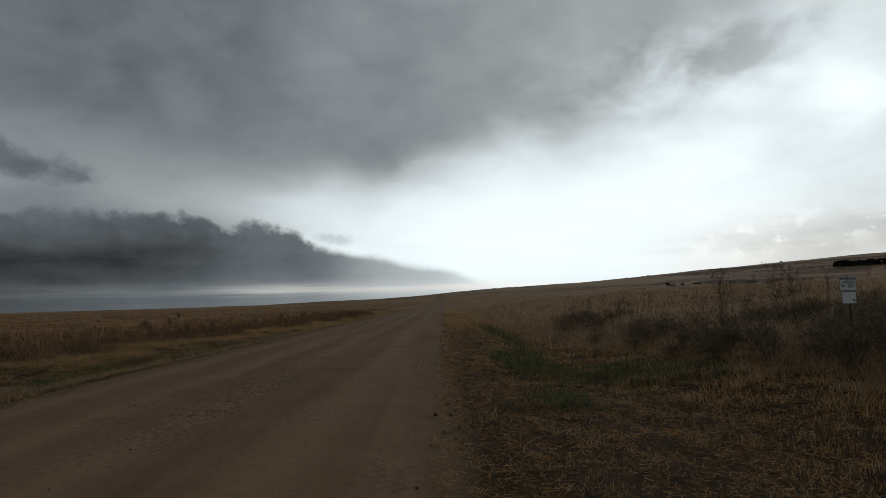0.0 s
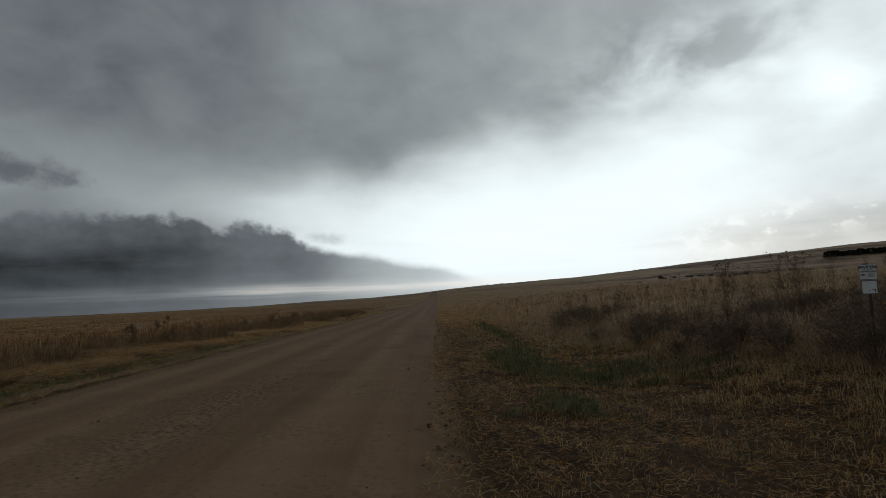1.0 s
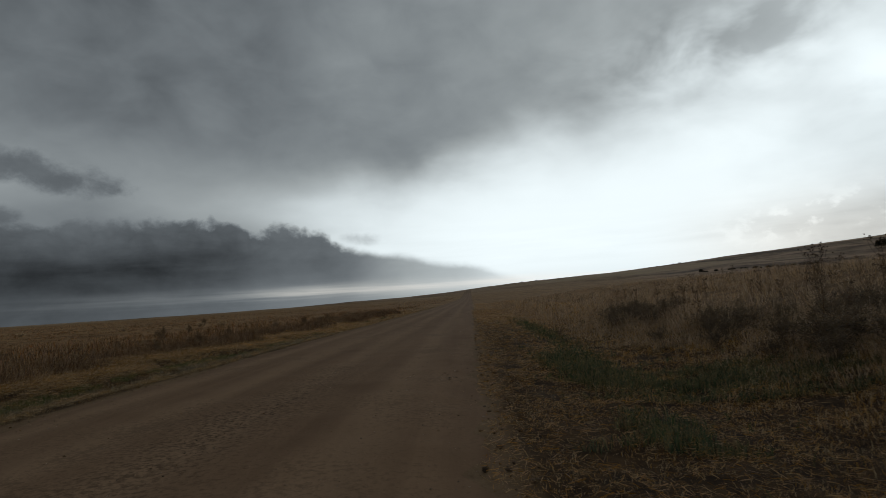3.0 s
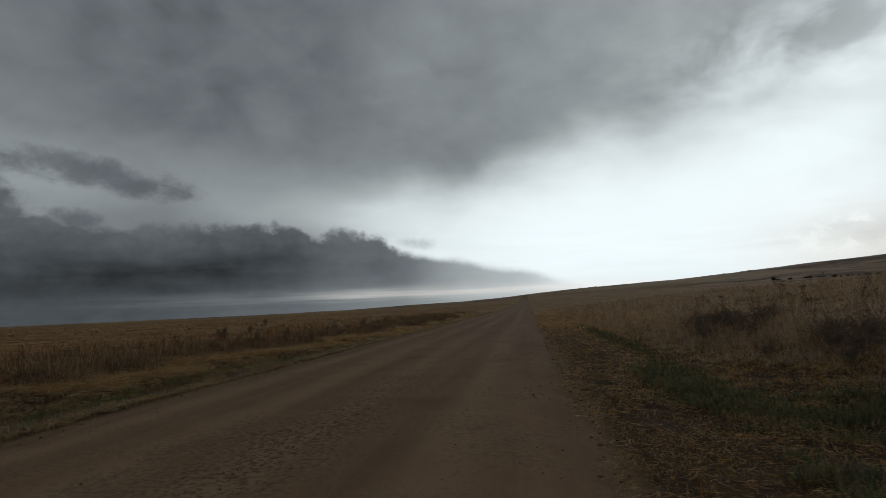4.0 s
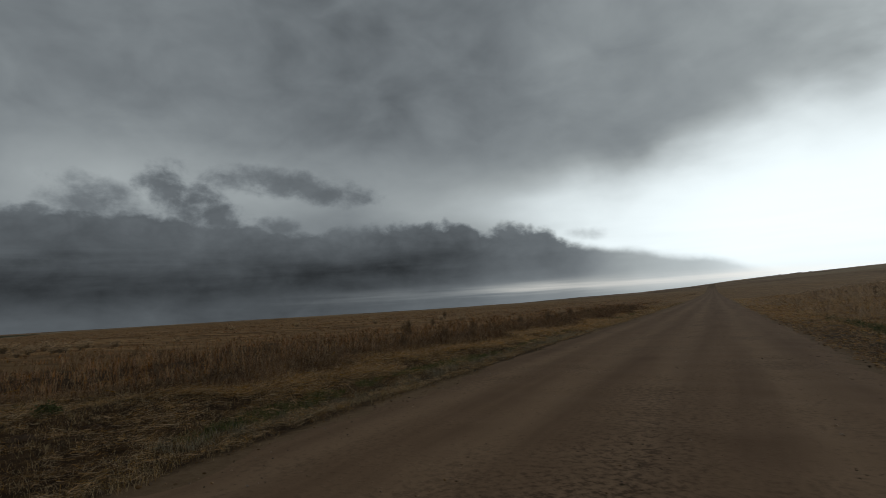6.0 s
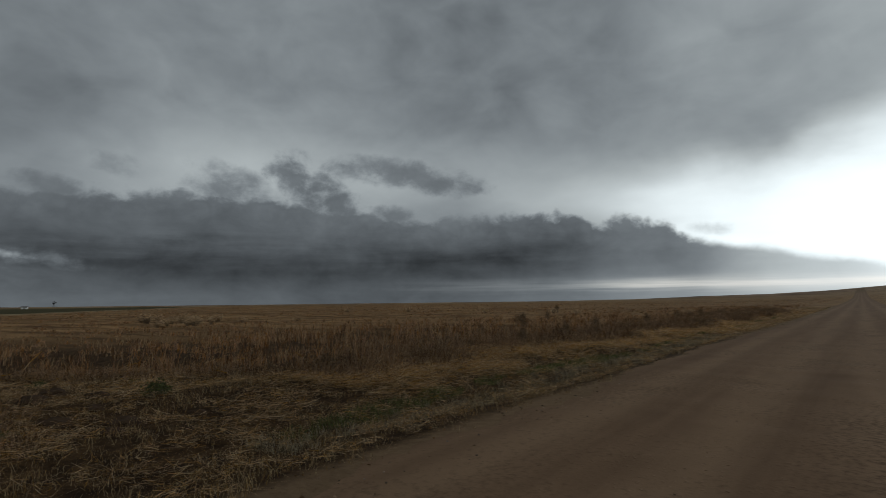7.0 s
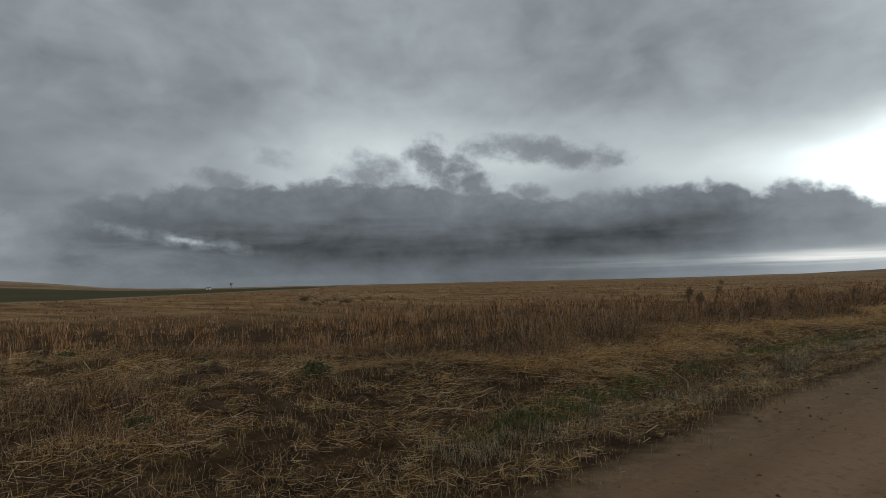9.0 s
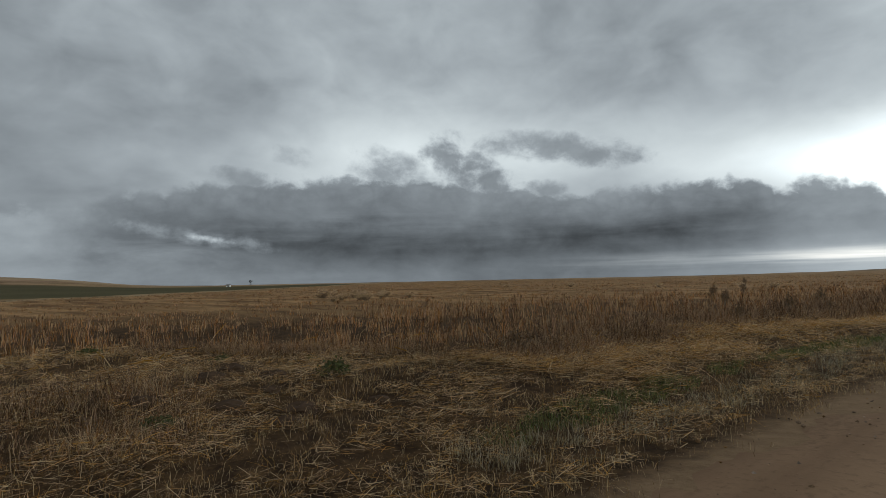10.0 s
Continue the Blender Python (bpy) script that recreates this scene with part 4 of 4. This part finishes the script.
def build_stones():
    rng = np.random.default_rng(101)
    x, y = scatter(3200, (-7.2, 0.1, 2, 60), 102, (-3, 12), 1.2, 5.0)
    near = wave(x, y, 3.2, 103) + 0.6 * wave(x, y, 1.1, 104) > 0.15
    size = (np.abs(rng.normal(0, 0.006, len(x))) + 0.005) * np.where(near, 1.35, 0.7)
    corners = np.array([(1, 0, 0), (0, 1, 0), (-1, 0, 0), (0, -1, 0), (0, 0, 0.8), (0, 0, -0.5)], float)
    jit = rng.uniform(0.6, 1.4, (len(x), 6, 3))
    v = corners[None] * jit * size[:, None, None] + np.stack([x, y, land(x, y) + 0.045], 1)[:, None, :]
    f = np.array([(0, 1, 4), (1, 2, 4), (2, 3, 4), (3, 0, 4), (1, 0, 5), (2, 1, 5), (3, 2, 5), (0, 3, 5)])
    faces = (np.arange(len(x))[:, None, None] * 6 + f[None]).reshape(-1, 3)
    ob = mesh_from("road_stones", v.reshape(-1, 3), faces, STONE)
    tagged(ob, "loose small stones and grit on the dirt road", "stones", kind="stuff")


def build_clods():
    """Crumbs of dark earth along both lips of the road and in the broken patch of its middle."""
    rng = np.random.default_rng(111)
    y1 = 6 + 50 * rng.random(330) ** 1.6
    x1 = ROAD_LEFT - 0.12 + 0.16 * np.sin(y1 * 0.83) - 0.35 * smooth(y1, 17, 24) + 0.7 * smooth(y1, 26, 60) + rng.normal(0, 0.2, 330)
    y2 = 6 + 34 * rng.random(300) ** 1.5
    x2 = 0.1 + rng.normal(0, 0.13, 300)
    x3, y3 = rng.normal(-3.5, 0.6, 420), rng.normal(11.0, 1.6, 420)
    x, y = np.concatenate([x1, x2, x3]), np.concatenate([y1, y2, y3])
    size = np.concatenate([0.006 + np.abs(rng.normal(0, 0.009, 330)), 0.007 + np.abs(rng.normal(0, 0.013, 300)), 0.003 + np.abs(rng.normal(0, 0.005, 420))])
    bm = bmesh.new()
    bmesh.ops.create_icosphere(bm, subdivisions=1, radius=1.0)
    ball = np.array([v.co for v in bm.verts])
    tri = np.array([[v.index for v in f.verts] for f in bm.faces])
    bm.free()
    wide = rng.uniform(0.7, 1.4, (len(x), 1, 3)) * (1.0, 1.0, 0.6)
    v = ball[None] * wide * (1 + rng.normal(0, 0.2, (len(x), len(ball), 1))) * size[:, None, None]
    lift = land(x, y) + np.where((x > -7.1) & (x < -0.4), 0.058, 0.022)
    v = v + np.stack([x, y, lift], 1)[:, None, :]
    ob = mesh_from("earth_crumbs", v.reshape(-1, 3), (np.arange(len(x))[:, None, None] * len(ball) + tri[None]).reshape(-1, 3), CRUMB)
    tagged(ob, "dark crumbs of earth along the road edges", "earth", kind="stuff")


CRUMB = material("earth_crumb", ((0.21, 0.135, 0.08), (0.09, 0.058, 0.036)), 6.0, island=0.5)
build_stones()
build_clods()


# ---- far off on the hill ----
JUNIPER = material("juniper_leaf", ((0.022, 0.027, 0.02), (0.035, 0.036, 0.026)), 0.6, island=0.4)
BARK = material("bark", ((0.09, 0.07, 0.055), (0.05, 0.04, 0.03)), 3.0, bump=0.01)


SCRUB = material("hill_scrub", ((0.06, 0.05, 0.038), (0.09, 0.072, 0.052)), 0.6, island=0.4)


def juniper(tall, seed, sprays=420, mat=JUNIPER):
    """A dense dark evergreen: a tapered trunk, limbs and many small sprays."""
    rng = random.Random(seed)
    top = new("juniper_tree")
    bm = bmesh.new()
    twig(bm, (0, 0, -0.2), (0, 0, tall * 0.55), 0.16, 0.09, 6)
    twig(bm, (0, 0, tall * 0.55), (0.05, 0, tall * 0.95), 0.09, 0.02, 6)
    crown = bmesh.new()
    for k in range(sprays):
        h = rng.random() ** 0.8
        reach = tall * 0.42 * (1.0 - 0.62 * h ** 1.6) * rng.uniform(0.55, 1.1)
        a = rng.uniform(0, 6.28)
        p = Vector((math.cos(a) * reach, math.sin(a) * reach, tall * (0.06 + 0.94 * h)))
        if k % 24 == 0:
            twig(bm, (0, 0, p.z * 0.8), p, 0.04, 0.015, 4)
        leaf(crown, p, (math.cos(a) + rng.gauss(0, 0.5), math.sin(a) + rng.gauss(0, 0.5), rng.gauss(0.5, 0.5)), rng.uniform(0.5, 1.1), rng)
    part("trunk", bm, BARK, top)
    tagged(part("crown", crown, mat, top), kind="stuff")
    return top


def on_hill(turn, away):
    return -4 - away * math.sin(radians(turn)), 10 + away * math.cos(radians(turn))


tree = tagged(juniper(5.6, 31, 520), "dark evergreen in a windbreak row on the hill", "tree", "windbreak on the hill")
x, y = on_hill(-35.7, 660)
stand(tree, x, y)
for k in range(1, 34):
    x, y = on_hill(-35.7 - 0.34 * k, 660 + rng.uniform(-5, 5))
    one = copy_thing(tree, placed(x, y, rng.uniform(0, 360)))
    f = rng.uniform(0.85, 1.12)
    one.scale = (f * 1.7, f * 1.7, f)
bushy = tagged(juniper(2.4, 37, 260, SCRUB), "low dark bush in a hollow on the hill", "bush", "bushes in the hollow")
x, y = on_hill(-22.5, 520)
stand(bushy, x, y)
for k in range(1, 30):
    turn = -22.5 - rng.uniform(0, 9.5)
    x, y = on_hill(turn, 520 + (turn + 22.5) * 4 + rng.uniform(-12, 12))
    one = copy_thing(bushy, placed(x, y, rng.uniform(0, 360)))
    f = rng.uniform(0.3, 0.75)
    one.scale = (f * 1.5, f * 1.5, f * 0.7)


for k in range(14):
    turn = -5.0 - rng.uniform(0, 3.4) - (12.0 if k > 9 else 0.0)
    x, y = on_hill(turn, 1230 + rng.uniform(-30, 30))
    one = copy_thing(bushy, placed(x, y, rng.uniform(0, 360)))
    f = rng.uniform(0.35, 0.75)
    one.scale = (f * 3.0, f * 3.0, f * 0.6)


# ---- tiny far things on the plain ----
STEEL = material("galvanised_steel", ((0.10, 0.10, 0.10), (0.06, 0.06, 0.065)), 2.0, rough=0.6, gloss=0.2)
PAINT = material("white_paint", ((0.78, 0.78, 0.76), (0.66, 0.66, 0.63)), 0.8, rough=0.7)
ROOF = material("grey_roof", ((0.22, 0.21, 0.2), (0.15, 0.14, 0.14)), 1.0)


def windmill(tall):
    """A farm wind pump: a lattice tower, a wheel of vanes and a tail."""
    top = new("farm_windmill")
    for sx, sy in ((1, 1), (1, -1), (-1, 1), (-1, -1)):
        bm = bmesh.new()
        twig(bm, (sx * 1.1, sy * 1.1, -0.2), (sx * 0.12, sy * 0.12, tall), 0.09, 0.06, 5)
        part("leg", bm, STEEL, top)
    for k in range(1, 5):
        h = tall * k / 5
        w = 1.1 - 0.98 * k / 5
        bm = bmesh.new()
        for a, b in (((w, w), (w, -w)), ((w, -w), (-w, -w)), ((-w, -w), (-w, w)), ((-w, w), (w, w))):
            twig(bm, (*a, h), (*b, h), 0.05, 0.05, 4)
        part("brace", bm, STEEL, top)
    for k in range(14):
        a = k * 6.2832 / 14
        bm = bmesh.new()
        ca, sa = math.cos(a), math.sin(a)
        corners = [(0.5, -0.08), (1.6, -0.28), (1.6, 0.28), (0.5, 0.08)]
        bm.faces.new([bm.verts.new((r * ca - o * sa, -0.5 + o * 0.4, tall + 0.3 + r * sa + o * ca)) for r, o in corners])
        bmesh.ops.solidify(bm, geom=bm.faces[:], thickness=0.03)
        part("vane", bm, STEEL, top)
    part("tail", box_bm(0.05, 1.6, 0.9, (0, 1.6, tall + 0.3), 0.01), STEEL, top)
    return top


def barn(wide, deep, tall):
    """A plain farm shed with a pitched roof."""
    top = new("farm_shed")
    part("wall", box_bm(wide, deep, tall, (0, 0, tall / 2 - 0.1), 0.02), PAINT, top)
    bm = bmesh.new()
    e, h = 0.3, tall * 0.45
    v = [bm.verts.new(p) for p in ((-wide / 2 - e, -deep / 2 - e, tall - 0.12), (wide / 2 + e, -deep / 2 - e, tall - 0.12), (wide / 2 + e, 0, tall + h), (-wide / 2 - e, 0, tall + h), (-wide / 2 - e, deep / 2 + e, tall - 0.12), (wide / 2 + e, deep / 2 + e, tall - 0.12))]
    for f in ((0, 1, 2, 3), (3, 2, 5, 4), (0, 3, 4), (1, 5, 2), (0, 4, 5, 1)):
        bm.faces.new([v[k] for k in f])
    part("roof", bm, ROOF, top)
    part("door", box_bm(wide * 0.3, 0.08, tall * 0.75, (0, -deep / 2 - 0.03, tall * 0.36), 0.01), ROOF, top)
    return top


mill = tagged(windmill(4.4), "small dark farm windmill standing on the far plain", "windmill")
x, y = on_hill(71.0, 620)
stand(mill, x, y, 20)
shed = tagged(barn(4.0, 2.4, 1.6), "small white shed beside the far green field", "shed")
x, y = on_hill(73.0, 560)
stand(shed, x, y, 60)
